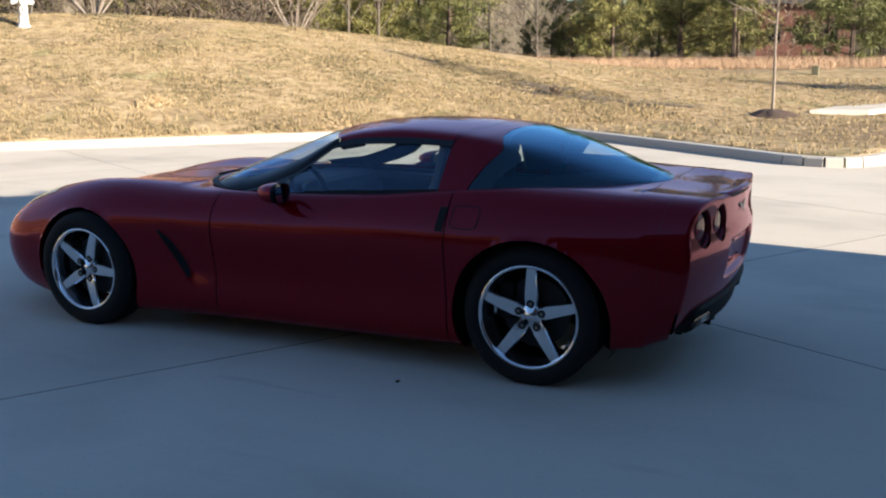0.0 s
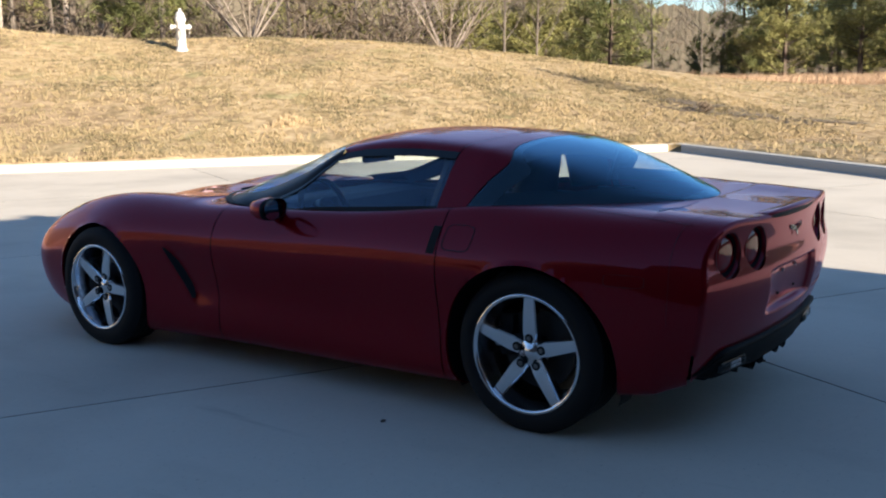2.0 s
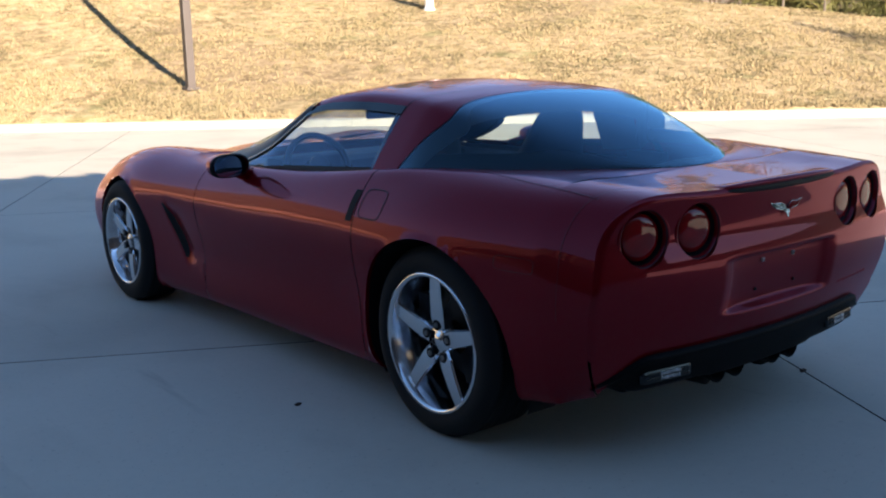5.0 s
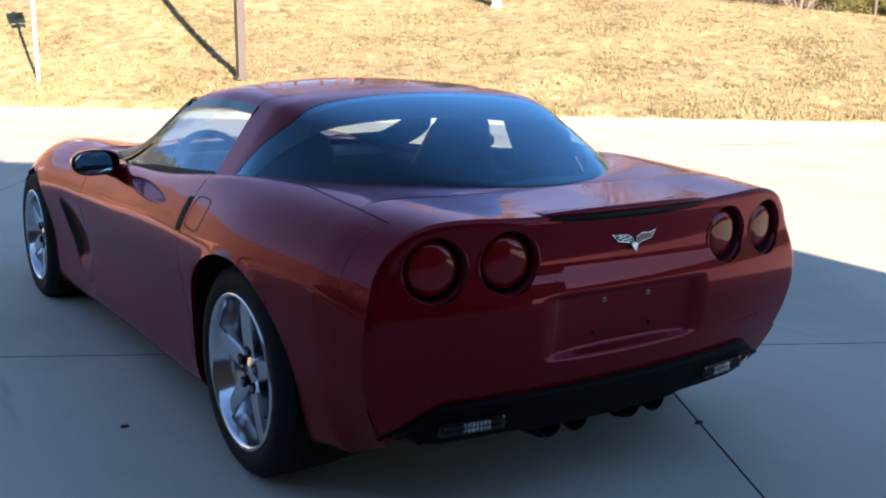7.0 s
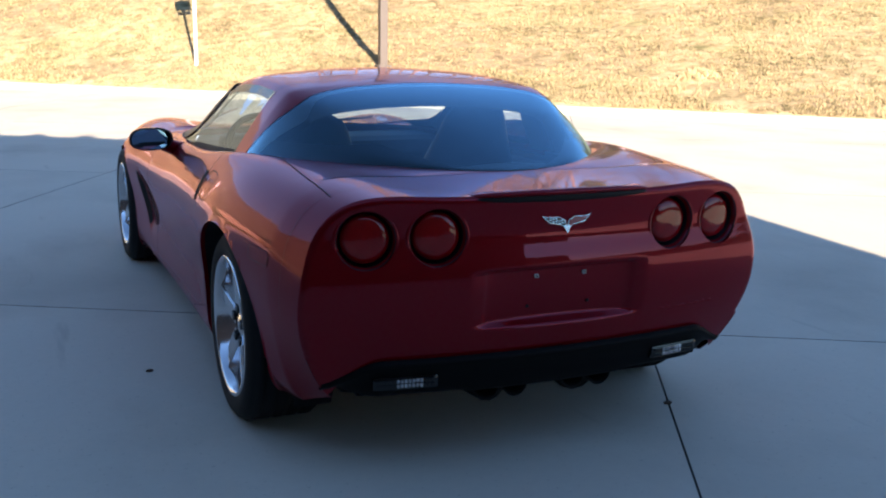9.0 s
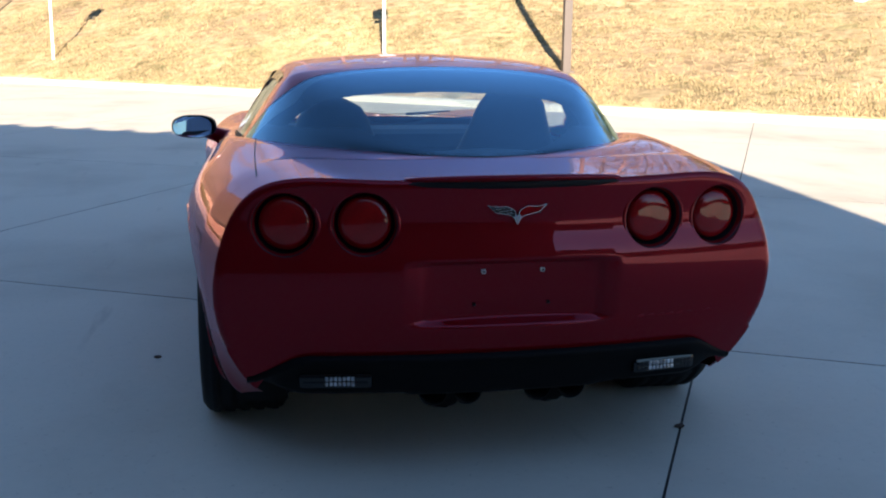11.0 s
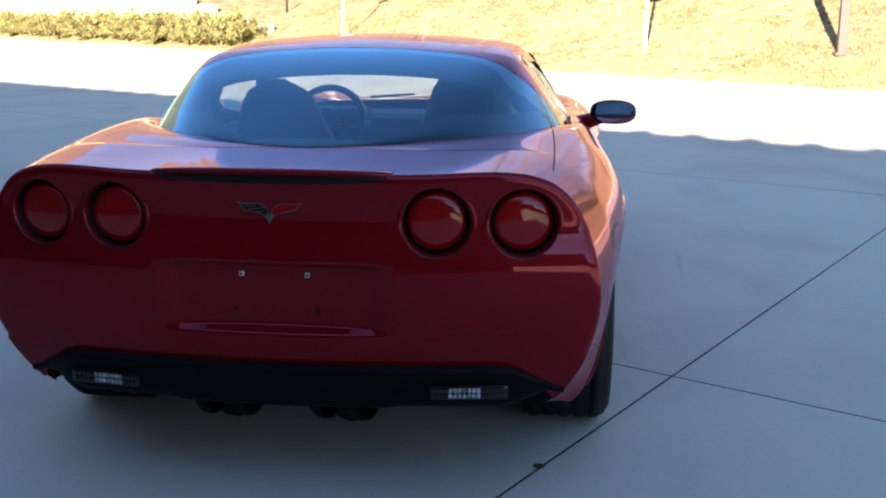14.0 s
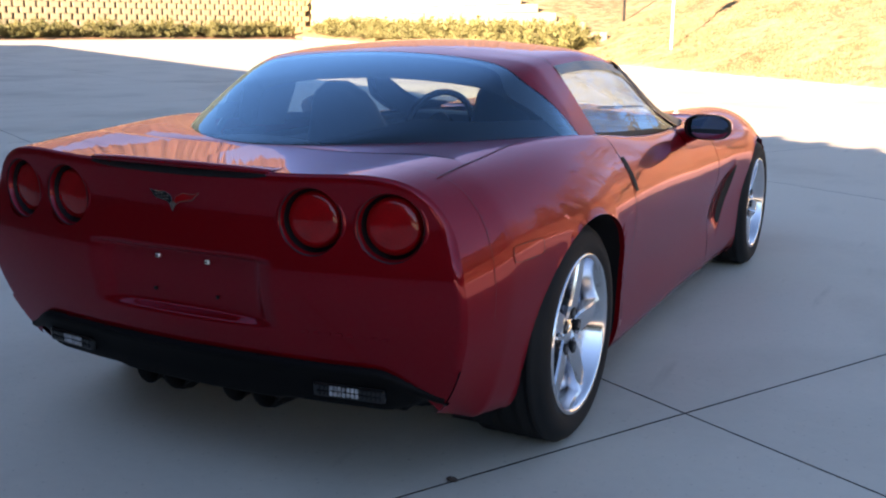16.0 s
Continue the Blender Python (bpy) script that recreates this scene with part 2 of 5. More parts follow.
def lawn_mat():
    """Dormant turf: straw, tan and brown tufts, with faint green patches."""
    m = bpy.data.materials.new("dormant_lawn")
    m.use_nodes = True
    n, l = m.node_tree.nodes, m.node_tree.links
    p = n["Principled BSDF"]
    p.inputs["Roughness"].default_value, p.inputs["Specular IOR Level"].default_value = 0.95, 0.1
    co = n.new("ShaderNodeTexCoord")

    def noise_of(scale, detail, rough=0.6):
        t = n.new("ShaderNodeTexNoise")
        t.inputs["Scale"].default_value, t.inputs["Detail"].default_value, t.inputs["Roughness"].default_value = scale, detail, rough
        l.new(co.outputs["Object"], t.inputs["Vector"])
        return t.outputs["Fac"]

    def ramp(fac, *stops):
        r = n.new("ShaderNodeValToRGB")
        e = r.color_ramp.elements
        while len(e) < len(stops):
            e.new(0.5)
        for k, (pos, col) in enumerate(stops):
            e[k].position, e[k].color = pos, (*col, 1)
        l.new(fac, r.inputs["Fac"])
        return r.outputs["Color"]

    tufts, patches, wide = noise_of(3.2, 6, 0.72), noise_of(0.9, 4), noise_of(0.22, 3)
    straw = ramp(tufts, (0.32, (0.14, 0.10, 0.05)), (0.45, (0.30, 0.222, 0.122)), (0.56, (0.42, 0.32, 0.185)), (0.70, (0.53, 0.42, 0.26)))
    green = ramp(tufts, (0.35, (0.10, 0.095, 0.040)), (0.65, (0.27, 0.25, 0.115)))
    brown = ramp(tufts, (0.35, (0.15, 0.105, 0.06)), (0.65, (0.36, 0.265, 0.165)))

    def blend(fac, lo, hi, a, b, top):
        g = n.new("ShaderNodeMapRange")
        g.inputs["From Min"].default_value, g.inputs["From Max"].default_value, g.inputs["To Max"].default_value = lo, hi, top
        l.new(fac, g.inputs["Value"])
        x = n.new("ShaderNodeMix")
        x.data_type = "RGBA"
        l.new(g.outputs[0], x.inputs["Factor"])
        l.new(a, x.inputs["A"])
        l.new(b, x.inputs["B"])
        return x.outputs["Result"]

    c = blend(patches, 0.52, 0.66, straw, green, 0.8)
    c = blend(wide, 0.46, 0.62, c, brown, 0.85)
    l.new(c, p.inputs["Base Color"])
    bp = n.new("ShaderNodeBump")
    bp.inputs["Strength"].default_value, bp.inputs["Distance"].default_value = 0.9, 0.05
    l.new(tufts, bp.inputs["Height"])
    l.new(bp.outputs["Normal"], p.inputs["Normal"])
    return m


GRASS = lawn_mat()
PALEBARK = mat("pale_grey_bark", (0.30, 0.25, 0.21), 0.9, 0, (0.20, 0.165, 0.135), 3, 40, 0.5, 0.4)
THICKET = mat("dark_winter_brush", (0.15, 0.11, 0.078), 0.9, 0, (0.07, 0.055, 0.04), 0.6, 5, 0.5, 0, island=0.5)
RIDGE = mat("winter_woods", (0.17, 0.14, 0.105), 1.0, 0, (0.09, 0.082, 0.052), 0.10, 1.2, 0.4)


# ---- building helpers ----
def mesh_of(name, verts, faces, material, smooth=False):
    me = bpy.data.meshes.new(name)
    me.from_pydata([tuple(map(float, v)) for v in verts], [], [tuple(map(int, f)) for f in faces])
    for m in material if isinstance(material, (list, tuple)) else (material,):
        me.materials.append(m)
    if smooth:
        me.polygons.foreach_set("use_smooth", [True] * len(me.polygons))
    me.update()
    return me


def part(name, data, material, parent=None, label="", smooth=False):
    """Links (verts, faces) or a bmesh as one mesh object under its thing."""
    if isinstance(data, bmesh.types.BMesh):
        me = bpy.data.meshes.new(name)
        data.to_mesh(me)
        data.free()
        me.materials.append(material)
        if smooth:
            me.polygons.foreach_set("use_smooth", [True] * len(me.polygons))
    elif isinstance(data, bpy.types.Mesh):
        me = data
    else:
        me = mesh_of(name, data[0], data[1], material, smooth)
    ob = new(name, me)
    ob.parent = parent
    if label:
        tagged(ob, label)
    return ob


def empty(name, m=Matrix(), **tags):
    ob = new(name)
    ob.empty_display_size = 0.1
    ob.matrix_world = m
    return tagged(ob, **tags)


def box(bm, c, size, bevel=0.0, m=Matrix()):
    r = bmesh.ops.create_cube(bm, size=1, matrix=m @ Matrix.Translation(c) @ Matrix.Diagonal((*size, 1)))
    if bevel:
        bmesh.ops.bevel(bm, geom=list({e for v in r["verts"] for e in v.link_edges}), offset=bevel, segments=2, affect="EDGES", profile=0.6)
    return bm


def tube(bm, a, b, r0, r1=None, n=10, caps=True):
    a, b = Vector(a), Vector(b)
    m = Matrix.Translation((a + b) / 2) @ (b - a).to_track_quat("Z", "Y").to_matrix().to_4x4()
    bmesh.ops.create_cone(bm, cap_ends=caps, segments=n, radius1=r0, radius2=r0 if r1 is None else r1, depth=(b - a).length, matrix=m)
    return bm


def revolve(profile, n=48, m=Matrix()):
    """Turns (radius, x) pairs round the x axis."""
    verts, faces = [], []
    k = len(profile)
    for i in range(n):
        a = 2 * math.pi * i / n
        verts += [m @ Vector((x, r * math.cos(a), r * math.sin(a))) for r, x in profile]
    for i in range(n):
        j = (i + 1) % n
        for q in range(k - 1):
            faces.append((i * k + q, i * k + q + 1, j * k + q + 1, j * k + q))
    return verts, faces


def grid_faces(nu, nv, flip=False):
    f = []
    for i in range(nu - 1):
        for j in range(nv - 1):
            q = (i * nv + j, i * nv + j + 1, (i + 1) * nv + j + 1, (i + 1) * nv + j)
            f.append(q[::-1] if flip else q)
    return f


def cubic(xs, ys):
    """Natural cubic spline through the keys."""
    xs, ys = np.array(xs, float), np.array(ys, float)
    if xs[0] > xs[-1]:
        xs, ys = xs[::-1], ys[::-1]
    n, h = len(xs), np.diff(xs)
    A, r = np.eye(n), np.zeros(n)
    for i in range(1, n - 1):
        A[i, i - 1 : i + 2] = h[i - 1], 2 * (h[i - 1] + h[i]), h[i]
        r[i] = 6 * ((ys[i + 1] - ys[i]) / h[i] - (ys[i] - ys[i - 1]) / h[i - 1])
    M = np.linalg.solve(A, r)

    def f(x):
        x = np.asarray(x, float)
        i = np.clip(np.searchsorted(xs, x) - 1, 0, n - 2)
        d0, d1 = x - xs[i], xs[i + 1] - x
        return (M[i] * d1**3 + M[i + 1] * d0**3) / (6 * h[i]) + (ys[i] / h[i] - M[i] * h[i] / 6) * d1 + (ys[i + 1] / h[i] - M[i + 1] * h[i] / 6) * d0

    return f


def linear(xs, ys):
    xs, ys = np.array(xs, float), np.array(ys, float)
    return lambda x: np.interp(x, xs[::-1], ys[::-1]) if xs[0] > xs[-1] else np.interp(x, xs, ys)


def smoothstep(a, b, t):
    t = np.clip((np.asarray(t, float) - a) / (b - a), 0, 1)
    return t * t * (3 - 2 * t)


# ---- the lie of the land ----
N2, U2, K0 = Vector((0.692, 0.722)), Vector((0.722, -0.692)), Vector((6.57, 10.35))  # across and along the long kerb
CORNER, BEND = Vector((13.42, 4.0)), Vector((9.75, -0.85))


def along(s, d):
    return K0 + U2 * s + N2 * d


def arc(a, c, b, n=8):
    """Quadratic bend from a to b with its corner at c."""
    return [a * (1 - t) ** 2 + c * 2 * t * (1 - t) + b * t * t for t in (i / n for i in range(n + 1))]


KERB_LONG = [along(s, 0.0) for s in np.arange(-58.0, 9.3, 3.05)] + [CORNER]
KERB_ISLAND = [CORNER] + arc(BEND, Vector((8.55, -2.1)), Vector((10.6, -2.45))) + [Vector((14.0, -3.9)), Vector((18.0, -5.6)), Vector((40.0, -15.0))]
LAWN_EDGE = [Vector((-72, -45)), Vector((-49, 20.9)), Vector((-37.8, 52.9))] + KERB_LONG + KERB_ISLAND[1:]


def near_edge(x, y):
    """Distance to the lawn's edge, with the foot on it; positive on the lawn."""
    best, foot, side = 1e9, None, 1
    p = Vector((x, y))
    for a, b in zip(LAWN_EDGE, LAWN_EDGE[1:]):
        e = b - a
        t = max(0.0, min(1.0, (p - a).dot(e) / e.length_squared))
        q = a + e * t
        d = (p - q).length
        if d < best - 1e-9:
            best, foot = d, q
    return best, foot


LAWN_POLY = LAWN_EDGE + [Vector((400, -150)), Vector((400, 400)), Vector((-300, 400)), Vector((-300, -40))]


def on_lawn(x, y):
    inside, j = False, len(LAWN_POLY) - 1
    for i, a in enumerate(LAWN_POLY):
        b = LAWN_POLY[j]
        if (a.y > y) != (b.y > y) and x < (b.x - a.x) * (y - a.y) / (b.y - a.y) + a.x:
            inside = not inside
        j = i
    return inside


def wall_top(s):
    return min(3.4, 0.78 + 0.17 * max(0.0, -22.4 - s))


def land(x, y):
    """Height of the lawn: a bank that rises from the kerb, lower towards the island."""
    v = Vector((x, y)) - K0
    s, d = v.dot(U2), max(0.0, v.dot(N2))
    k = 0.21 + 0.13 * float(smoothstep(1, 13, -s)) - 0.15 * float(smoothstep(2, 22, s))
    z = 0.12 + k * min(d, 11) + k * 0.5 * (1 - math.exp(-max(0, d - 11) / 4)) * 1.6 - 0.006 * max(0, d - 16)
    if s < -22.4 and d > 1.9:
        z = max(z, wall_top(s) - 0.06 + 0.06 * min(d - 1.9, 12))
    return z + 0.05 * (noise.noise((x * 0.35, y * 0.35, 0)) + 0.5 * noise.noise((x * 1.1, y * 1.1, 3))) * min(1, max(0, d) / 1.5)


def stretch(lo, hi, step, far, grow=1.35):
    vals = list(np.arange(lo, hi + 1e-6, step))
    a, s = lo, step
    while a > -far:
        s *= grow
        a -= s
        vals.insert(0, a)
    a, s = hi, step
    while a < far:
        s *= grow
        a += s
        vals.append(a)
    return vals


def build_ground():
    xs, ys = stretch(-42, 30, 0.36, 900), stretch(-6, 56, 0.36, 900)
    verts, ny = [], len(ys)
    for x in xs:
        for y in ys:
            px, py = x, y
            d, foot = near_edge(x, y) if -60 < x < 60 and -40 < y < 80 else (99, None)
            lawn = on_lawn(x, y)
            if d < 0.18:
                px, py, lawn = foot.x, foot.y, True
            verts.append((px, py, land(px, py) if lawn else -1.20))
    ob = part("ground", (verts, grid_faces(len(xs), ny, True)), GRASS, smooth=True)
    return tagged(ob, "dormant tan lawn bank with patches of green", "lawn", kind="structure")


build_ground()


def prism(outline, z0, z1, bevel=0.0):
    bm = bmesh.new()
    lo = [bm.verts.new((*p, z0)) for p in outline]
    hi = [bm.verts.new((*p, z1)) for p in outline]
    n = len(outline)
    bm.faces.new(hi)
    bm.faces.new(lo[::-1])
    for i in range(n):
        bm.faces.new((lo[i], lo[(i + 1) % n], hi[(i + 1) % n], hi[i]))
    bmesh.ops.recalc_face_normals(bm, faces=bm.faces)
    if bevel:
        top = [e for e in bm.edges if all(v.co.z > z1 - 1e-6 for v in e.verts)]
        bmesh.ops.bevel(bm, geom=top, offset=bevel, segments=2, affect="EDGES")
    return bm


# paved yard: slabs with dark joints
LONG, CROSS, J0, BAY = Vector((0.482, 0.876)), Vector((0.876, -0.482)), Vector((1.115, -1.0)), 4.42
yard = part("pavement", ([(-52, -48, -0.004), (36, -48, -0.004), (36, 56, -0.004), (-52, 56, -0.004)], [(0, 1, 2, 3)]), JOINT)
tagged(yard, "light concrete yard of large slabs with dark joints", "pavement", kind="structure")
SLAB = [(0, 0), (1, 0), (1, 1), (0, 1)]
slab_bm = prism([tuple(CROSS * (BAY * a + 0.0042 * (1 - 2 * a)) + LONG * (BAY * b + 0.0042 * (1 - 2 * b))) for a, b in SLAB], -0.05, 0.0)
slab_mesh = bpy.data.meshes.new("slab")
slab_bm.to_mesh(slab_mesh)
slab_bm.free()
slab_mesh.materials.append(CONCRETE)
slab_mesh.materials.append(JOINT)
for face in slab_mesh.polygons:
    face.material_index = 0 if face.normal.z > 0.5 else 1
for i in range(-16, 5):
    for j in range(-6, 13):
        o = J0 + CROSS * (BAY * i) + LONG * (BAY * j)
        c = o + (CROSS + LONG) * (BAY / 2)
        d, foot = near_edge(c.x, c.y)
        if (on_lawn(c.x, c.y) and d > 3.3) or c.length > (60 if c.y > 4 else 42):
            continue
        sl = new("slab", slab_mesh)
        sl.location, sl.parent = (o.x, o.y, 0), yard


def kerb_piece(a, b, gap=0.006):
    e = (b - a).normalized()
    w = Vector((-e.y, e.x))
    a, b = a + e * gap, b - e * gap
    prof = [(-0.10, -0.05), (-0.085, 0.105), (-0.065, 0.125), (0.075, 0.13), (0.085, -0.05)]
    verts = [(*(q + w * u), z) for q in (a, b) for u, z in prof]
    k = len(prof)
    faces = [(i, (i + 1) % k, k + (i + 1) % k, k + i) for i in range(k)] + [tuple(range(k))[::-1], tuple(range(k, 2 * k))]
    return verts, faces


kerb = empty("kerb", label="light concrete kerb along the lawn", category="kerb", kind="structure")
for line in (KERB_LONG, KERB_ISLAND):
    for a, b in zip(line, line[1:]):
        if (b - a).length > 0.05:
            part("kerb_stone", kerb_piece(a, b, 0.004 if (b - a).length > 1 else 0), KERBSTONE, kerb)

# far drive past the island
drive = part("road", prism([(18.5, -0.45), (19.0, -1.6), (60, -19.0), (62, -14.0), (21.4, -1.0)], -0.1, 0.235), CONCRETE)
tagged(drive, "pale concrete drive beyond the lawn", "road", kind="structure")

# the building that throws the shade, behind the walk
WALL_A, WALL_H = Vector((2.35, -8.46)), 4.13
WALL_DIR = Vector((-0.851, 0.5255)).normalized()
WALL_B = WALL_A + WALL_DIR * 46
back_dir = Vector((-0.5255, -0.851)).normalized()


def wall_between(name, a, b, h, t=0.3):
    e = (b - a).normalized()
    w = Vector((-e.y, e.x)) * t
    return part(name, prism([tuple(a), tuple(b), tuple(b - w), tuple(a - w)], -0.05, h), STUCCO)


tagged(wall_between("wall_front", WALL_A, WALL_B, WALL_H), "plain brown commercial building wall", "wall", kind="structure")
tagged(wall_between("wall_side", WALL_A + back_dir * 12, WALL_A + back_dir * 0.31, WALL_H), "plain brown commercial building wall", "wall", kind="structure")

roof_bm = prism([tuple(p) for p in (WALL_A, WALL_B, WALL_B + back_dir * 4, WALL_A + back_dir * 4)], WALL_H, WALL_H + 0.02)
roof = tagged(part("roof", roof_bm, ROOFING), "low ribbed metal roof over the brown wall", "roof", kind="structure")
bm = bmesh.new()
ends = [[bm.verts.new((u, v, z)) for u, z in ((-0.16, 0.0), (-0.07, 0.16), (0.07, 0.16), (0.16, 0.0))] for v in (0.0, 3.9)]
for i in range(4):
    bm.faces.new((ends[0][i], ends[0][(i + 1) % 4], ends[1][(i + 1) % 4], ends[1][i]))
bm.faces.new(ends[0][::-1])
bm.faces.new(ends[1])
bmesh.ops.recalc_face_normals(bm, faces=bm.faces)
rib_mesh = bpy.data.meshes.new("rib")
bm.to_mesh(rib_mesh)
bm.free()
rib_mesh.materials.append(ROOFING)
for k in range(74):
    rib = new("rib", rib_mesh)
    q = WALL_A + WALL_DIR * (0.35 + 0.62 * k)
    rib.matrix_world = Matrix.Translation((q.x, q.y, WALL_H + 0.02)) @ Matrix.Rotation(math.atan2(back_dir.y, back_dir.x) - math.pi / 2, 4, "Z")
    rib.parent = roof


# ---- the car ----
BY = (2.25, 2.1, 1.8, 1.34, 0.93, 0.5, 0.0, -0.5, -0.95, -1.34, -1.65, -1.9, -2.1)
Z0 = cubic(BY, (0.55, 0.622, 0.712, 0.798, 0.822, 0.81, 0.815, 0.84, 0.872, 0.897, 0.902, 0.888, 0.879))
F1 = cubic(BY, (0.50, 0.52, 0.52, 0.52, 0.52, 0.45, 0.45, 0.45, 0.48, 0.52, 0.55, 0.58, 0.60))
Z1 = cubic(BY, (0.545, 0.618, 0.705, 0.775, 0.802, 0.806, 0.815, 0.84, 0.886, 0.909, 0.903, 0.888, 0.879))
X2 = cubic(BY, (0.42, 0.58, 0.68, 0.70, 0.73, 0.79, 0.815, 0.825, 0.82, 0.80, 0.765, 0.725, 0.69))
Z2 = cubic(BY, (0.51, 0.585, 0.71, 0.81, 0.805, 0.778, 0.778, 0.80, 0.835, 0.862, 0.862, 0.858, 0.852))
X3 = cubic(BY, (0.53, 0.71, 0.835, 0.885, 0.882, 0.876, 0.876, 0.886, 0.898, 0.900, 0.868, 0.830, 0.788))
Z3 = cubic(BY, (0.45, 0.49, 0.56, 0.66, 0.665, 0.64, 0.63, 0.645, 0.67, 0.685, 0.69, 0.69, 0.70))
X4 = cubic(BY, (0.54, 0.71, 0.845, 0.905, 0.875, 0.845, 0.84, 0.850, 0.870, 0.888, 0.856, 0.828, 0.798))
Z4 = cubic(BY, (0.31, 0.31, 0.34, 0.42, 0.42, 0.38, 0.37, 0.38, 0.40, 0.45, 0.46, 0.46, 0.46))
X5 = cubic(BY, (0.48, 0.63, 0.77, 0.85, 0.835, 0.825, 0.822, 0.828, 0.836, 0.835, 0.798, 0.750, 0.700))
Z5 = cubic(BY, (0.20, 0.18, 0.15, 0.14, 0.14, 0.15, 0.155, 0.16, 0.17, 0.19, 0.21, 0.238, 0.268))
COWL, SILL, REARBELT, GLASSEND, TAIL = 0.80, 0.36, -1.02, -1.785, -1.85
XBELT = linear((0.36, 0.0, -0.5, -0.95, -1.02), (0.70, 0.735, 0.735, 0.71, 0.703))


def inner_x(y):
    """Half-width of the opening for the cabin, from the windscreen's foot to the hatch's end."""
    if y >= COWL or y <= GLASSEND:
        return 0.0
    if y > SILL:
        return 0.70 * math.sqrt(max(0, 1 - ((y - SILL) / (COWL - SILL)) ** 2))
    if y < REARBELT:
        t = (REARBELT - y) / (REARBELT - GLASSEND)
        return 0.703 * (1 - t**1.27) ** 0.5
    return float(XBELT(y))


def section(y, nv=52):
    """Half section of the lower body from the opening's edge down to the rocker."""
    x0, x2 = inner_x(y), float(X2(y))
    px = [x0, x0 + (x2 - x0) * float(F1(y)), x2, float(X3(y)), float(X4(y)), float(X5(y)), float(X5(y)) - 0.02 - 0.07 * float(smoothstep(-1.85, -1.5, y))]
    pz = [float(f(y)) for f in (Z0, Z1, Z2, Z3, Z4, Z5)]
    pz.append(pz[-1] - 0.015 - 0.03 * float(smoothstep(-1.85, -1.5, y)))
    t = np.concatenate([[0], np.cumsum(np.hypot(np.diff(px), np.diff(pz)) ** 0.7)])
    v = np.interp(np.linspace(0, 6, nv), range(7), t)
    if x0 == 0.0:  # level across the middle
        t, px, pz = np.concatenate([[-t[1]], t]), [-px[1]] + px, [pz[1]] + pz
    return cubic(t, px)(v), cubic(t, pz)(v)


REAR_PROFILE = cubic((0.20, 0.27, 0.38, 0.50, 0.60, 0.66, 0.70, 0.745, 0.80, 0.90), (0.145, 0.10, 0.047, 0.008, -0.008, -0.006, 0.002, 0.0115, 0.010, -0.001))


def face_y(x, z):
    """Rear face: bowed in plan; a soft ledge under the lamps, tucked under at the bottom."""
    return -2.146 + 0.15 * x * x + REAR_PROFILE(np.clip(z, 0.2, 0.9))


ARCHES = ((1.3425, 0.305, 0.372), (-1.3425, 0.312, 0.384))


def gill_line(z):
    """Place along the car of the gill's front edge, leaning back towards the sill."""
    return 0.805 - (0.588 - z) * 0.65


def vent_push(y, z):
    """Depth of the scoop behind the front wheel, which runs out along the door."""
    front = gill_line(z)
    if y > front or y < 0.08 or z < 0.28:
        return 0.0
    ledge = 0.295 + 0.03 * (0.80 - y) / 0.72
    run = max(0.0, 1 - (front - y) / (front - 0.28)) ** 2
    return 0.026 * run * float(smoothstep(front, front - 0.05, y)) * float(smoothstep(ledge, ledge + 0.05, z)) * float(smoothstep(0.62, 0.52, z))


def station_points(y, w=0.0, nv=52):
    xs, zs = section(y, nv)
    if w > 0:
        end = face_y(xs, zs) + 0.012
        ys = TAIL + (end - TAIL) * w
    else:
        ys = np.full(nv, y)
    return np.stack([xs, ys, zs], 1)


def side_shell(ylist, sx, nv=52):
    """Loft over stations (y, w); faces inside the wheel arches are cut out, and the rims of the holes turned in."""
    P = np.array([station_points(y, w, nv) for y, w in ylist])
    nu = len(ylist)
    for i in range(nu):
        for j in range(nv):
            P[i, j, 0] -= vent_push(P[i, j, 1], P[i, j, 2])
    P = P.reshape(-1, 3)
    inside = np.zeros(len(P), bool)
    for yc, zc, r in ARCHES:
        d = np.hypot(P[:, 1] - yc, P[:, 2] - zc)
        inside |= (d < r) & (P[:, 0] > 0.4)
    faces = [f for f in grid_faces(nu, nv, sx < 0) if not all(inside[k] for k in f)]
    rim = set()
    for f in faces:
        rim |= {k for k in f if inside[k]}
    for k in rim:
        yc, zc, r = min(ARCHES, key=lambda a: abs(a[0] - P[k, 1]))
        d = np.hypot(P[k, 1] - yc, P[k, 2] - zc)
        P[k, 1:] = yc + (P[k, 1] - yc) * r / d, zc + (P[k, 2] - zc) * r / d
    used = sorted({k for f in faces for k in f})
    at = {k: n for n, k in enumerate(used)}
    verts = [(P[k, 0] * sx, P[k, 1], P[k, 2]) for k in used]
    faces = [tuple(at[k] for k in f) for f in faces]
    lip = {}
    for k in rim:
        lip[at[k]] = len(verts)
        v = verts[at[k]]
        verts += [v, (v[0] - 0.016 * sx, v[1], v[2])]
    count = {}
    for f in faces:
        for a, b in zip(f, f[1:] + f[:1]):
            count[frozenset((a, b))] = count.get(frozenset((a, b)), 0) + 1
    for f in list(faces):
        for a, b in zip(f, f[1:] + f[:1]):
            if a in lip and b in lip and count[frozenset((a, b))] == 1:
                faces.append((lip[b], lip[a], lip[a] + 1, lip[b] + 1))
    return verts, faces


def stations(a, b, step=0.018, extra=()):
    n = max(2, int(round(abs(a - b) / step)))
    ys = set(np.linspace(a, b, n + 1)) | {e for e in extra if min(a, b) < e < max(a, b)}
    return [(y, 0.0) for y in sorted(ys, reverse=True)]


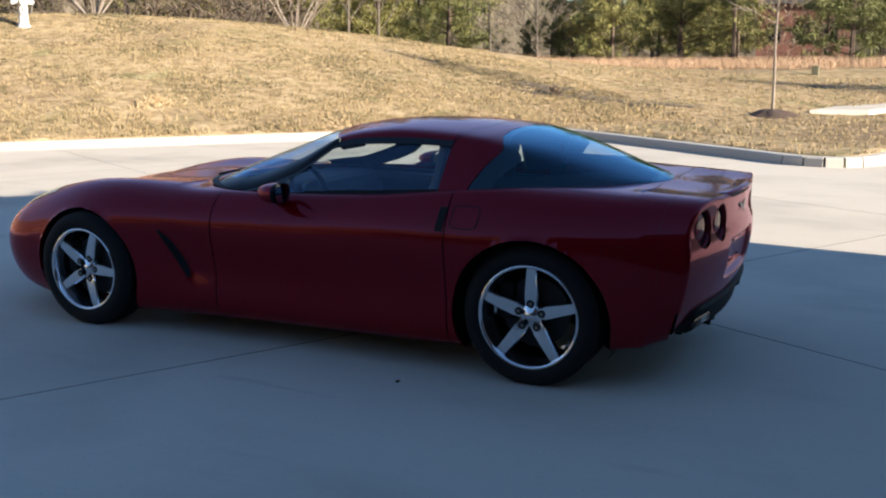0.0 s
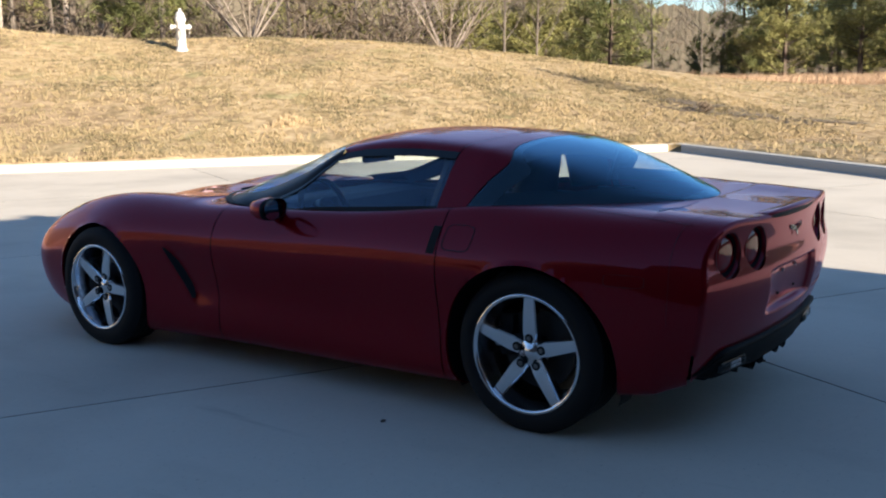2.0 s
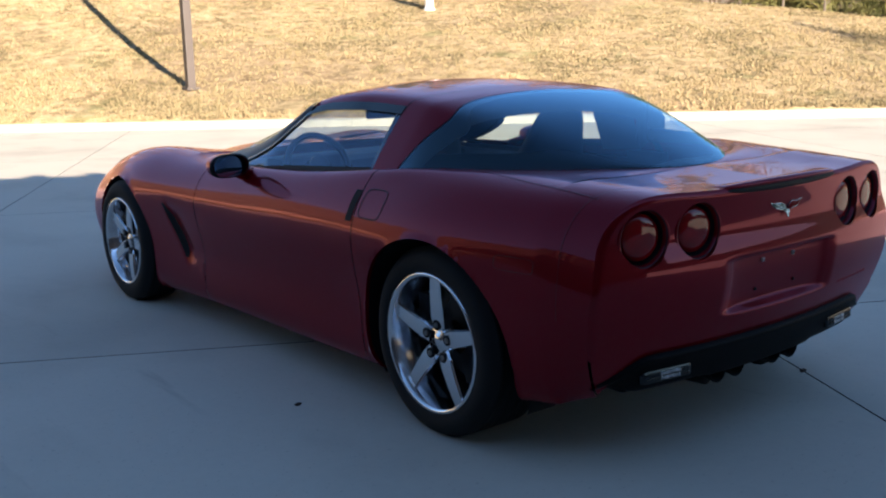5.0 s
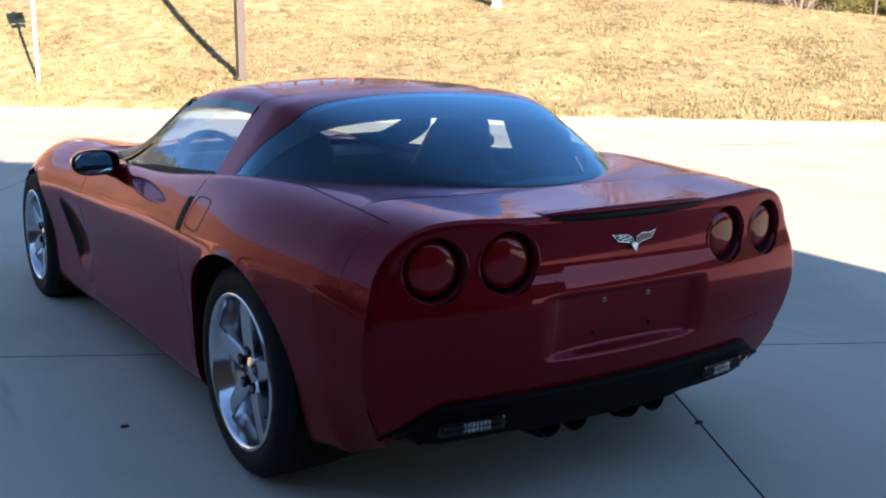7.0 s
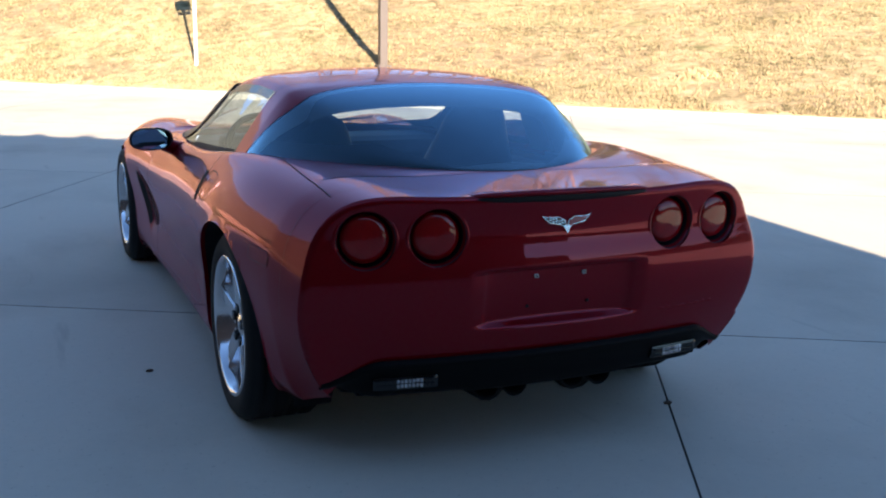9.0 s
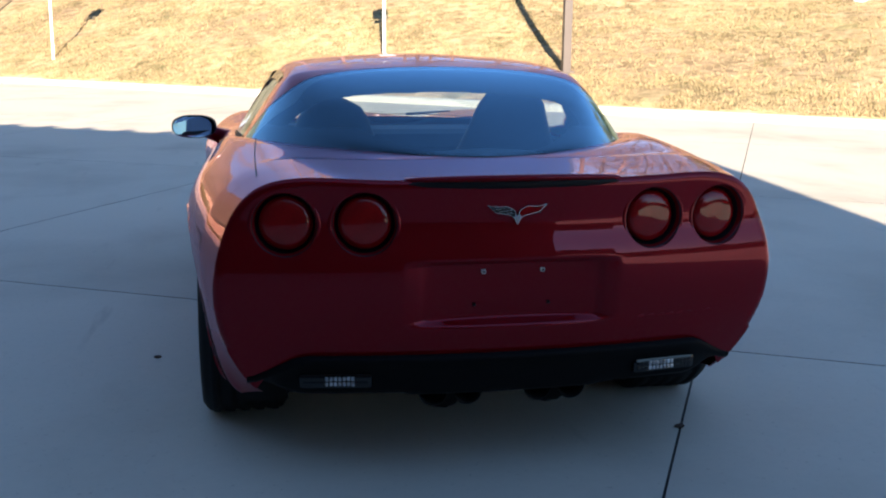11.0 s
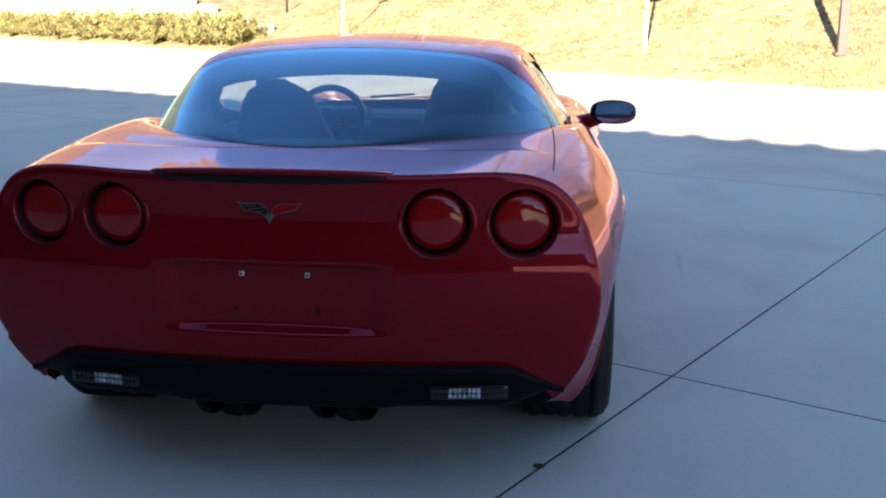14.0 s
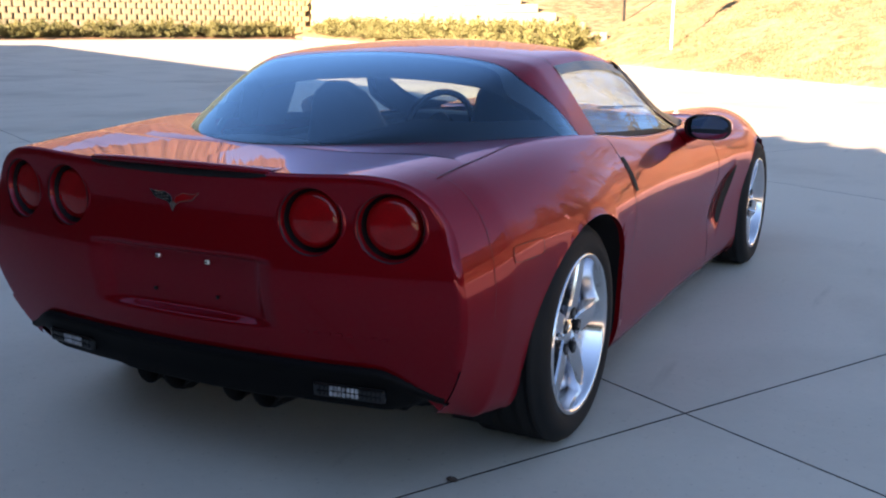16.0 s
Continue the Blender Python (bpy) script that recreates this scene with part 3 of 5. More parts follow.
NEARTIPS = tuple(COWL - (COWL - SILL) * (0.018 * k * k / 16) for k in range(1, 5)) + (COWL,) + tuple(GLASSEND + 0.82 * (0.018 * k * k / 16) for k in range(1, 5)) + (GLASSEND,)
DOOR_F, DOOR_R, GAP = 0.45, -0.93, 0.003
car = empty("sports_car", label="dark red metallic sports coupe parked on the concrete yard", category="car")
sides = (("left", -1), ("right", 1))


def surf_x(y, z):
    """Outer half-width of the side at a height."""
    xs, zs = section(y if y > TAIL else TAIL - 0.25 * (TAIL - y) / 0.19, 120)
    order = np.argsort(zs[34:])
    return float(np.interp(z, zs[34:][order], xs[34:][order]))


for side, sx in sides:
    part("front_fender", side_shell(stations(2.25, DOOR_F + GAP, 0.012, NEARTIPS), sx), PAINT, car, smooth=True)
    door = part("door", side_shell(stations(DOOR_F - GAP, DOOR_R + GAP), sx), PAINT, car, smooth=True)
    quarter = stations(DOOR_R - GAP, TAIL, 0.018, NEARTIPS) + [(TAIL - 0.25 * w, w) for w in np.linspace(0, 1, 13)[1:]]
    part("rear_quarter", side_shell(quarter, sx), PAINT, car, smooth=True)
    for y in (DOOR_F, DOOR_R):
        P = np.array([station_points(q, 0) for q in (y + 0.02, y - 0.02)]).reshape(-1, 3)
        P[:, 0] -= 0.012
        P[:, 2] -= 0.004
        part("door_seal", ([(x * sx, yy, z) for x, yy, z in P], grid_faces(2, 52, sx < 0)), BLACK, door)

# nose cap
nose, cap = [], 8
for k in range(cap + 1):
    a = k / cap * math.pi / 2
    xs, zs = section(2.25)
    half = [(x * math.cos(a), 2.25 + 0.05 * math.sin(a), 0.40 + (z - 0.40) * (0.25 + 0.75 * math.cos(a))) for x, z in zip(xs, zs)]
    nose += [(-x, y, z) for x, y, z in half[::-1]] + half
part("front_bumper", (nose, grid_faces(cap + 1, 104, True)), PAINT, car, smooth=True)

# rear face
LAMPS = ((-0.618, 0.757), (-0.408, 0.759), (0.408, 0.759), (0.618, 0.757))
LAMP_R = 0.087
ex, ez = section(-2.1, 96)
ex, ez = ex[:80], ez[:80]
outline = [(-x, z) for x, z in zip(ex, ez)][::-1] + [(x, z) for x, z in zip(ex, ez)][1:]
outline += [(0.66, 0.335), (0.58, 0.376), (-0.58, 0.376), (-0.66, 0.335)]
OUT = np.array(outline)


def outline_near(p):
    a, b = OUT, np.roll(OUT, -1, 0)
    e = b - a
    t = np.clip(((p - a) * e).sum(1) / np.maximum((e * e).sum(1), 1e-12), 0, 1)
    q = a + e * t[:, None]
    d = np.hypot(*(q - p).T)
    i = int(np.argmin(d))
    inside, (x, z) = False, p
    for (x1, z1), (x2, z2) in zip(OUT, np.roll(OUT, -1, 0)):
        if (z1 > z) != (z2 > z) and x < (x2 - x1) * (z - z1) / (z2 - z1) + x1:
            inside = not inside
    return d[i], q[i], inside


def plate_pocket(x, z):
    """Depth of the number-plate recess, deepest under its upper edge."""
    w = float(smoothstep(0.315, 0.245, abs(x)))
    arch = max(0.0, 1 - (x / 0.262) ** 2)
    h = float(smoothstep(0.655, 0.643, z)) * float(smoothstep(0.470 - 0.006 * arch, 0.482 + 0.008 * arch, z))
    return w * h * (0.016 + 0.026 * arch ** 0.6)


def build_fascia():
    step = 0.0078
    xs = np.arange(-109, 110) * step
    zs = np.arange(0.27, 0.90, step)
    pts, keep, hole = [], [], []
    for x in xs:
        for z in zs:
            p = np.array((x, z))
            d, q, ins = outline_near(p)
            out = not ins
            h = None
            for lx, lz in LAMPS:
                r = math.hypot(x - lx, z - lz)
                if r < LAMP_R:
                    h = (lx + (x - lx) * LAMP_R / max(r, 1e-6), lz + (z - lz) * LAMP_R / max(r, 1e-6))
            pts.append((x, z, d, q, h))
            keep.append(not out)
            hole.append(h is not None)
    faces = [f for f in grid_faces(len(xs), len(zs)) if any(keep[k] for k in f) and not all(hole[k] for k in f)]
    verts = []
    for (x, z, d, q, h), k in zip(pts, keep):
        if h:
            x, z = h
        if not k:
            (x, z), d = q, 0
        r = max(0.0, 1 - d / 0.022) if z > 0.40 else 0.0
        y = float(face_y(x, z)) + 0.012 * (1 - math.sqrt(max(0, 1 - r * r))) + plate_pocket(x, z)
        verts.append((x, y, z))
    used = sorted({k for f in faces for k in f})
    at = {k: i for i, k in enumerate(used)}
    return [verts[k] for k in used], [tuple(at[k] for k in f) for f in faces]


rear_bumper = part("rear_bumper", build_fascia(), PAINT, car, "dark red rear fascia with number-plate recess", smooth=True)

# greenhouse
GY = (0.80, 0.68, 0.5, 0.2, 0.0, -0.2, -0.45, -0.7, -0.97, -1.2, -1.4, -1.58, -1.785)
GC = cubic(GY, (0.826, 0.870, 0.942, 1.055, 1.125, 1.163, 1.178, 1.170, 1.142, 1.094, 1.035, 0.972, 0.898))
CY = (0.80, 0.36, 0.2, 0.015, -0.07, -0.16, -0.3, -0.6, -0.97, -1.3, -1.72)
CX = linear(CY, (0.97, 0.97, 0.925, 0.87, 0.825, 0.775, 0.755, 0.752, 0.78, 0.81, 0.81))
CZ = linear(CY, (0.06, 0.07, 0.23, 0.42, 0.58, 0.745, 0.785, 0.80, 0.80, 0.62, 0.46))
DX = linear((0.93, 0.0, -0.45, -0.97, -1.3, -1.72), (0.52, 0.54, 0.54, 0.55, 0.53, 0.46))
DZ = linear((0.93, 0.3, 0.0, -0.45, -0.97, -1.3, -1.72), (0.80, 0.82, 0.88, 0.94, 0.945, 0.90, 0.80))


def green(y, v):
    """Point of the greenhouse: v 0 at the belt, 0.5 at the side rail, 1 at the middle."""
    xb, zb, ze = inner_x(y), float(Z0(y)), float(GC(y))
    px = [xb, xb * float(CX(y)), xb * float(DX(y)), 0.0, -xb * float(DX(y))]
    pz = [zb, zb + (ze - zb) * float(CZ(y)), zb + (ze - zb) * float(DZ(y)), ze, zb + (ze - zb) * float(DZ(y))]
    t = np.array([0, 0.5, 0.78, 1.0, 1.22])
    return float(cubic(t, px)(v)), y, float(cubic(t, pz)(v))


def green_patch(front, rear, v0, v1, nu, nv, push=0.0, both=True, ease=0.0):
    """Sheet of the greenhouse between two lines y(v), from v0 up to v1; over both sides when it reaches the middle."""
    vs = list(np.linspace(v0, v1, nv))
    cols = [(v, 1) for v in vs] + ([(v, -1) for v in vs[::-1][1:]] if both else [])
    verts = []
    for i in range(nu):
        t = i / (nu - 1)
        t = t + ease * (1 - (1 - t) ** 2 - t)
        for v, sgn in cols:
            y = front(v) + (rear(v) - front(v)) * t
            x, yy, z = green(y, v)
            a, b = green(y, min(1, v + 0.01)), green(y, max(0, v - 0.01))
            n = Vector((a[2] - b[2], 0, b[0] - a[0]))
            n = n.normalized() if n.length > 1e-9 else Vector((0, 0, 1))
            verts.append(((x + n.x * push) * sgn, yy, z + n.z * push))
    return verts, grid_faces(nu, len(cols))


def header(v):
    return -0.02 - 0.16 * (1 - float(smoothstep(0.5, 1.0, v)) ** 0.8)


halo_f = cubic((0, 0.25, 0.5, 0.75, 1.0, 1.25), (-0.81, -0.818, -0.832, -0.852, -0.866, -0.852))
halo_r = cubic((0, 0.25, 0.45, 0.62, 0.8, 1.0, 1.2), (-0.955, -1.025, -1.072, -1.070, -1.015, -0.985, -1.015))


part("windscreen", green_patch(lambda v: COWL - 0.002, header, 0.5, 1.0, 36, 16), GLASS, car, smooth=True)
roof_panel = part("roof_panel", green_patch(lambda v: header(v) - 0.004, lambda v: halo_f(v) + 0.003, 0.49, 1.0, 40, 16), PAINT, car, "dark red removable roof panel", smooth=True)
halo = part("roof_hoop", green_patch(lambda v: halo_f(v) - 0.003, halo_r, 0.0, 1.0, 14, 30), PAINT, car, smooth=True)
part("roof_seal", green_patch(lambda v: halo_f(v) + 0.02, lambda v: halo_f(v) - 0.02, 0.0, 1.0, 3, 24, -0.010), BLACK, roof_panel)
hatch = part("hatch_glass", green_patch(lambda v: halo_r(v) - 0.004, lambda v: GLASSEND + 0.002, 0.0, 1.0, 50, 30, 0.0, True, 0.8), HATCHGLASS, car, "dark tinted wrap-round hatch glass", smooth=True)
part("glass_border", green_patch(lambda v: halo_r(v) + 0.02, lambda v: halo_r(v) - 0.04 - 0.07 * (1 - float(smoothstep(0.40, 0.75, v))), 0.0, 1.0, 8, 30, -0.004), TRIM, hatch, smooth=True)
bl = []
for i in range(50):
    t = i / 49
    y = -0.99 - 0.792 * (t + 0.8 * (1 - (1 - t) ** 2 - t))
    for k in range(7):
        rise = (0.055 + 0.03 * float(smoothstep(-1.35, -1.70, y))) / max(0.02, float(CZ(y)) * (float(GC(y)) - float(Z0(y))))
        v = min(0.56, 0.5 * rise) * k / 6
        x, yy, z = green(min(y, float(halo_r(v)) - 0.01), v)
        bl.append((x - 0.005, yy, z - 0.004))
part("glass_border", (bl, grid_faces(50, 7)), BLACK, hatch, smooth=True)
part("glass_border", ([(-x, y, z) for x, y, z in bl], grid_faces(50, 7, True)), BLACK, hatch, smooth=True)
part("glass_border", green_patch(lambda v: -1.725, lambda v: GLASSEND + 0.003, 0.0, 1.0, 6, 30, -0.004), TRIM, hatch, smooth=True)
part("headliner", green_patch(lambda v: header(v) - 0.03, lambda v: halo_r(v) + 0.012, 0.56, 1.0, 24, 16, -0.040), CABIN, roof_panel, smooth=True)
skirt = []
for push in (-0.006, -0.095):
    skirt += green_patch(lambda v: halo_r(v) + 0.008, lambda v: halo_r(v) + 0.007, 0.0, 1.0, 2, 24, push)[0][:47]
part("hoop_lining", (skirt, grid_faces(2, 47)), CABIN, halo, smooth=True)
for side, sx in sides:
    def flip(d):
        return ([(x * sx, y, z) for x, y, z in d[0]], [f if sx > 0 else f[::-1] for f in d[1]])
    win = part("side_window", flip(green_patch(lambda v: SILL - 0.01, halo_f, 0.0, 0.47, 40, 10, -0.004, False)), GLASS, car, smooth=True)
    part("window_seal", flip(green_patch(lambda v: SILL, lambda v: halo_f(v) + 0.0, 0.405, 0.495, 44, 5, 0.003, False)), TRIM, win, smooth=True)
    part("window_seal", flip(green_patch(lambda v: SILL, lambda v: halo_f(v) + 0.0, -0.02, 0.025, 30, 3, 0.004, False)), BLACK, win, smooth=True)
    pill = []
    for k in range(30):
        y = 0.60 - 0.78 * k / 29
        for q in range(7):
            x, yy, z = green(y, 0.435 + 0.165 * q / 6)
            b = 0.012 * math.sin(math.pi * (q + 0.4) / 6.8)
            pill.append((x + b * 0.7, yy, z + b * 0.7))
    part("windscreen_pillar", flip((pill, grid_faces(30, 7))), PILLAR, car, smooth=True)
    lin = []
    for k in range(24):
        y = 0.38 - 0.52 * k / 23
        for q in range(5):
            x, yy, z = green(y, 0.465 + (0.105 + 0.025 * k / 23) * q / 4)
            lin.append((x - 0.018, yy, z - 0.012))
    part("pillar_lining", flip((lin, grid_faces(24, 5, True))), CABIN, car, smooth=True)
    lin = []
    for k in range(10):
        y = 0.36 - 0.23 * k / 9
        for v in (0.0, 0.5 * (1 - k / 9) ** 0.8):
            x, yy, z = green(y, v)
            lin.append((x - 0.012, yy, z - 0.004))
    part("mirror_sail", flip((lin, grid_faces(10, 2, True))), CABIN, car, smooth=True)
    lin = []
    for v in np.linspace(0.0, 0.5, 14):
        deep = 0.100 - 0.13 * v
        for y, push in ((-1.0, deep), (-0.90, deep), (-0.765, deep), (-0.742, deep - 0.014), (-0.750, 0.030), (-0.79, 0.012)):
            x, yy, z = green(y, v)
            lin.append((x - push, yy, z - 0.25 * push))
    part("hoop_lining", flip((lin, grid_faces(14, 6, True))), CABIN, halo, smooth=True)

# underside, wheel wells
for c, size in (((0, -0.05, 0.17), (1.50, 1.85, 0.05)), ((0, -1.75, 0.30), (1.24, 0.50, 0.08)), ((0, 1.85, 0.25), (1.20, 0.50, 0.08))):
    bm = bmesh.new()
    box(bm, c, size, 0.01)
    part("floor_pan", bm, VALANCE, car)
for (yc, zc, r) in ARCHES:
    for side, sx in sides:
        verts = []
        for x in (1.0, 0.60, 0.56):
            rr = r + 0.002 if x > 0.57 else 0.0
            for k in range(41):
                a = math.radians(-28 + 236 * k / 40)
                wy, wz = yc + rr * math.cos(a), zc + rr * math.sin(a)
                wx = surf_x(max(wy, TAIL), max(wz, 0.16)) - 0.012 if x == 1.0 else x
                verts.append((wx * sx, wy, wz))
        part("wheel_well", (verts, grid_faces(3, 41, sx > 0)), BLACK, car, smooth=True)


# wheels
def build_wheel(rad, width, rim_r, m, turn):
    """Wheel at m; its outer side faces -x."""
    wheel = new("wheel")
    wheel.parent, wheel.matrix_world = car, m
    w = width / 2
    tyre = [(rim_r - 0.004, -w + 0.012), (rim_r + 0.006, -w + 0.002), (rim_r + 0.03, -w - 0.006), (rad - 0.035, -w - 0.004), (rad - 0.012, -w + 0.012), (rad - 0.003, -w + 0.030)]
    for k in range(5):
        x = -w + 0.040 + (width - 0.08) * k / 4
        tyre += [(rad, x - 0.010), (rad, x + 0.010), (rad - 0.007, x + 0.012), (rad - 0.007, x + 0.018)]
    tyre += [(rad - 0.012, w - 0.012), (rad - 0.035, w), (rim_r, w - 0.01)]
    part("tyre", revolve(tyre, 72), RUBBER, wheel, smooth=True)
    barrel = [(rim_r - 0.030, w), (rim_r - 0.030, -w + 0.055), (rim_r - 0.014, -w + 0.028), (rim_r - 0.012, -w + 0.008), (rim_r - 0.006, -w - 0.002), (rim_r + 0.004, -w - 0.003), (rim_r + 0.005, -w + 0.004)]
    rim = part("rim", revolve(barrel, 72), ALLOY, wheel, "polished five-spoke alloy rim", smooth=True)
    fx = -w + 0.022
    for k in range(5):
        a = math.radians(turn + 72 * k)
        q = Matrix.Rotation(a, 4, "X")
        bm = bmesh.new()
        n = 10
        rows = []
        for i in range(n + 1):
            t = i / n
            r = 0.045 + (rim_r - 0.010 - 0.045) * t
            hw = 0.036 - 0.012 * t if t > 0.12 else 0.030
            x = fx + 0.016 * (1 - t) ** 2 - 0.004
            prof = [(x + 0.045, -hw * 1.0), (x + 0.008, -hw), (x + 0.001, -hw * 0.86), (x, 0), (x + 0.001, hw * 0.86), (x + 0.008, hw), (x + 0.045, hw)]
            rows.append([bm.verts.new(q @ Vector((px, py, r))) for px, py in prof])
        for a1, b1 in zip(rows, rows[1:]):
            for j in range(6):
                bm.faces.new((a1[j], a1[j + 1], b1[j + 1], b1[j]))
        bmesh.ops.recalc_face_normals(bm, faces=bm.faces)
        part("spoke", bm, ALLOY, rim)
        bm = bmesh.new()
        c = q @ Vector((fx + 0.006, 0, 0.060))
        tube(bm, c, c + Vector((0.014, 0, 0)), 0.0185, n=14)
        part("lug_pocket", bm, BLACK, rim)
        bm = bmesh.new()
        tube(bm, c + Vector((-0.004, 0, 0)), c + Vector((0.006, 0, 0)), 0.009, 0.013, n=6)
        part("lug_nut", bm, STEEL, rim)
    part("hub", revolve([(0.0, fx + 0.010), (0.026, fx + 0.011), (0.029, fx + 0.015), (0.048, fx + 0.014), (0.056, fx + 0.022), (0.058, fx + 0.06)], 30), ALLOY, rim, smooth=True)
    part("brake_disc", revolve([(0.06, 0.0), (0.06, -0.02), (0.165, -0.02), (0.165, 0.005)], 40), DISC, wheel, smooth=False)
    bm = bmesh.new()
    box(bm, (-0.015, 0.135, 0.05), (0.08, 0.07, 0.18), 0.015)
    part("brake_caliper", bm, BLACK, wheel)
    return wheel


build_wheel(0.333, 0.270, 0.242, pose(-0.728, -1.3425, 0.328), 2)
build_wheel(0.333, 0.270, 0.242, pose(0.728, -1.3425, 0.328, 0, 0, 180), 10)
build_wheel(0.327, 0.235, 0.231, pose(-0.780, 1.3425, 0.324), 20)
build_wheel(0.327, 0.235, 0.231, pose(0.780, 1.3425, 0.324, 0, 0, 180), 35)

# tail lamps
for lx, lz in LAMPS:
    ly = float(face_y(lx, lz))
    yaw = math.degrees(math.atan(0.30 * lx))
    m = pose(lx, ly, lz, 0, 0, yaw + 90)  # local -x points out of the back
    lamp = new("tail_lamp")
    lamp.parent, lamp.matrix_world = car, m
    part("housing", revolve([(LAMP_R + 0.003, -0.001), (LAMP_R - 0.001, -0.002), (LAMP_R - 0.003, 0.004), (LAMP_R - 0.005, 0.036), (0.0, 0.045)], 48), BLACK, lamp, smooth=True)
    part("lens", revolve([(0.0, 0.008), (0.032, 0.009), (0.052, 0.011), (0.064, 0.015), (0.0715, 0.021), (0.073, 0.040)], 48), LENS, lamp, "round red tail-lamp lens", smooth=True)
    part("bezel", revolve([(LAMP_R - 0.006, 0.014), (LAMP_R - 0.003, 0.002), (LAMP_R + 0.001, -0.0015), (LAMP_R + 0.006, -0.0035), (LAMP_R + 0.010, 0.001)], 48), PAINT, lamp, smooth=True)


# ---- fittings of the car ----
def ribbon(points, width, across):
    """Thin strip along points, spread along the given direction at each."""
    verts = []
    for p, c in zip(points, across):
        c = Vector(c).normalized() * width / 2
        verts += [tuple(Vector(p) - c), tuple(Vector(p) + c)]
    return verts, grid_faces(len(points), 2)


# seams of the rear fascia and the rear deck
for side, sx in sides:
    P = station_points(TAIL - 0.25 * 0.42, 0.42, 104)
    P[:, 0] += 0.0012
    P[:, 2] += 0.0012
    sl = [(x * sx, y, z) for x, y, z in P[14:66]]
    part("panel_seam", ribbon(sl, 0.0016, [(0, 1, 0)] * len(sl)), PAINT_IN, rear_bumper)



def deck_z(x, y):
    """Height of the rear deck beside the hatch."""
    w = max(0.0, (TAIL - y) / (TAIL + 2.08))
    xs, zs = section(y if w == 0 else TAIL - 0.25 * w, 160)
    return float(np.interp(x, xs[:70], zs[:70]))


for side, sx in sides:
    line = [(0.665 + 0.020 * t + 0.006 * math.sin(math.pi * t), -1.20 - 0.76 * t) for t in np.linspace(0, 1, 28)]
    line = [(x * sx, y, deck_z(x, y) + 0.0016) for x, y in line]
    part("hatch_seam", ribbon(line, 0.0034, [(1, 0, 0)] * len(line)), PAINT_IN, car)

# high brake lamp under the tail's lip
strip, lipv = [], []
for k in range(41):
    x = -0.30 + 0.60 * k / 40
    h = 0.011 * math.sqrt(max(0, 1 - (x / 0.302) ** 2)) + 0.0015
    y = float(face_y(x, 0.86))
    bow = h / 0.0125
    strip += [(x, y + 0.008 - 0.012 * bow, 0.866 - h), (x, y + 0.006 - 0.018 * bow, 0.866), (x, y + 0.008 - 0.012 * bow, 0.866 + h)]
    k = math.sqrt(max(0, 1 - (x / 0.301) ** 2))
    lipv += [(x, y + 0.07, 0.8785), (x, y + 0.015, 0.879 + 0.011 * k), (x, y + 0.012 - 0.035 * k, 0.876 + 0.012 * k), (x, y + 0.013 - 0.032 * k, 0.871 + 0.007 * k), (x, y + 0.01, 0.866)]
part("brake_lamp", (strip, grid_faces(41, 3, True)), BLACK, car, "dark high-level brake lamp strip", smooth=True)
part("spoiler", (lipv, grid_faces(41, 5)), PAINT, car, smooth=True)

# black valance with reversing lamps and four exhaust tips
val = []
for k in range(61):
    x = -0.727 + 1.454 * k / 60
    e = float(smoothstep(0.56, 0.735, abs(x)))
    top = 0.386 - 0.066 * e
    low = 0.262 + 0.034 * e - 0.008 * float(smoothstep(0.31, 0.26, abs(x)))
    y = float(face_y(x, 0.38)) + 0.048 * e
    val += [(x, y + 0.02, top + 0.004), (x, y - 0.016, top - 0.005), (x, y - 0.020, top - 0.018), (x, y - 0.004, top - 0.032), (x, y + 0.012, (top - 0.032 + low) / 2), (x, y + 0.020, low + 0.012), (x, y + 0.035, low), (x, y + 0.30, low + 0.01)]
valance = part("valance", (val, grid_faces(61, 8, True)), VALANCE, car, "black plastic rear valance", smooth=True)
for sx in (-1, 1):
    bm = bmesh.new()
    turned = Matrix.Translation((0.484 * sx, float(face_y(0.475, 0.38)) + 0.012, 0.310)) @ Matrix.Rotation(math.atan(0.30 * 0.475) * sx, 4, "Z")
    box(bm, (0, 0.004, 0), (0.205, 0.030, 0.044), 0.012, turned)
    lamp = part("reversing_lamp", bm, TRIM, valance)
    for k in range(15):
        for q in (-1, 1):
            bm = bmesh.new()
            box(bm, (-0.084 + 0.012 * k, -0.0125, 0.0075 * q), (0.0095, 0.005, 0.012), 0.002, turned)
            part("reflector", bm, CLEAR if 2 < (k if sx > 0 else 14 - k) < 10 else TRIM, lamp)
for x in (-0.205, -0.105, 0.105, 0.205):
    part("exhaust_tip", revolve([(0.030, 0.16), (0.036, 0.10), (0.040, -0.01), (0.043, -0.016), (0.043, -0.020), (0.039, -0.021), (0.036, 0.06), (0.0, 0.07)], 24, pose(x, -2.025, 0.256, 0, 0, 90)), DARKMETAL, car, smooth=True)
bm = bmesh.new()
box(bm, (-0.40, -1.72, 0.275), (0.46, 0.30, 0.12), 0.04)
part("muffler", bm, VALANCE, car)
bm = bmesh.new()
box(bm, (0.40, -1.72, 0.275), (0.46, 0.30, 0.12), 0.04)
part("muffler", bm, VALANCE, car)
for sx in (-1, 1):
    bm = bmesh.new()
    tube(bm, (0.20 * sx, -1.80, 0.245), (0.155 * sx, -1.96, 0.256), 0.06, 0.080, 14)
    part("exhaust_pipe", bm, DARKMETAL, car, smooth=True)
# plain black box added to fill the dark gap above the exhaust tips
bm = bmesh.new()
box(bm, (0, -1.90, 0.325), (0.62, 0.22, 0.07), 0.02)
part("heat_shield", bm, VALANCE, car)

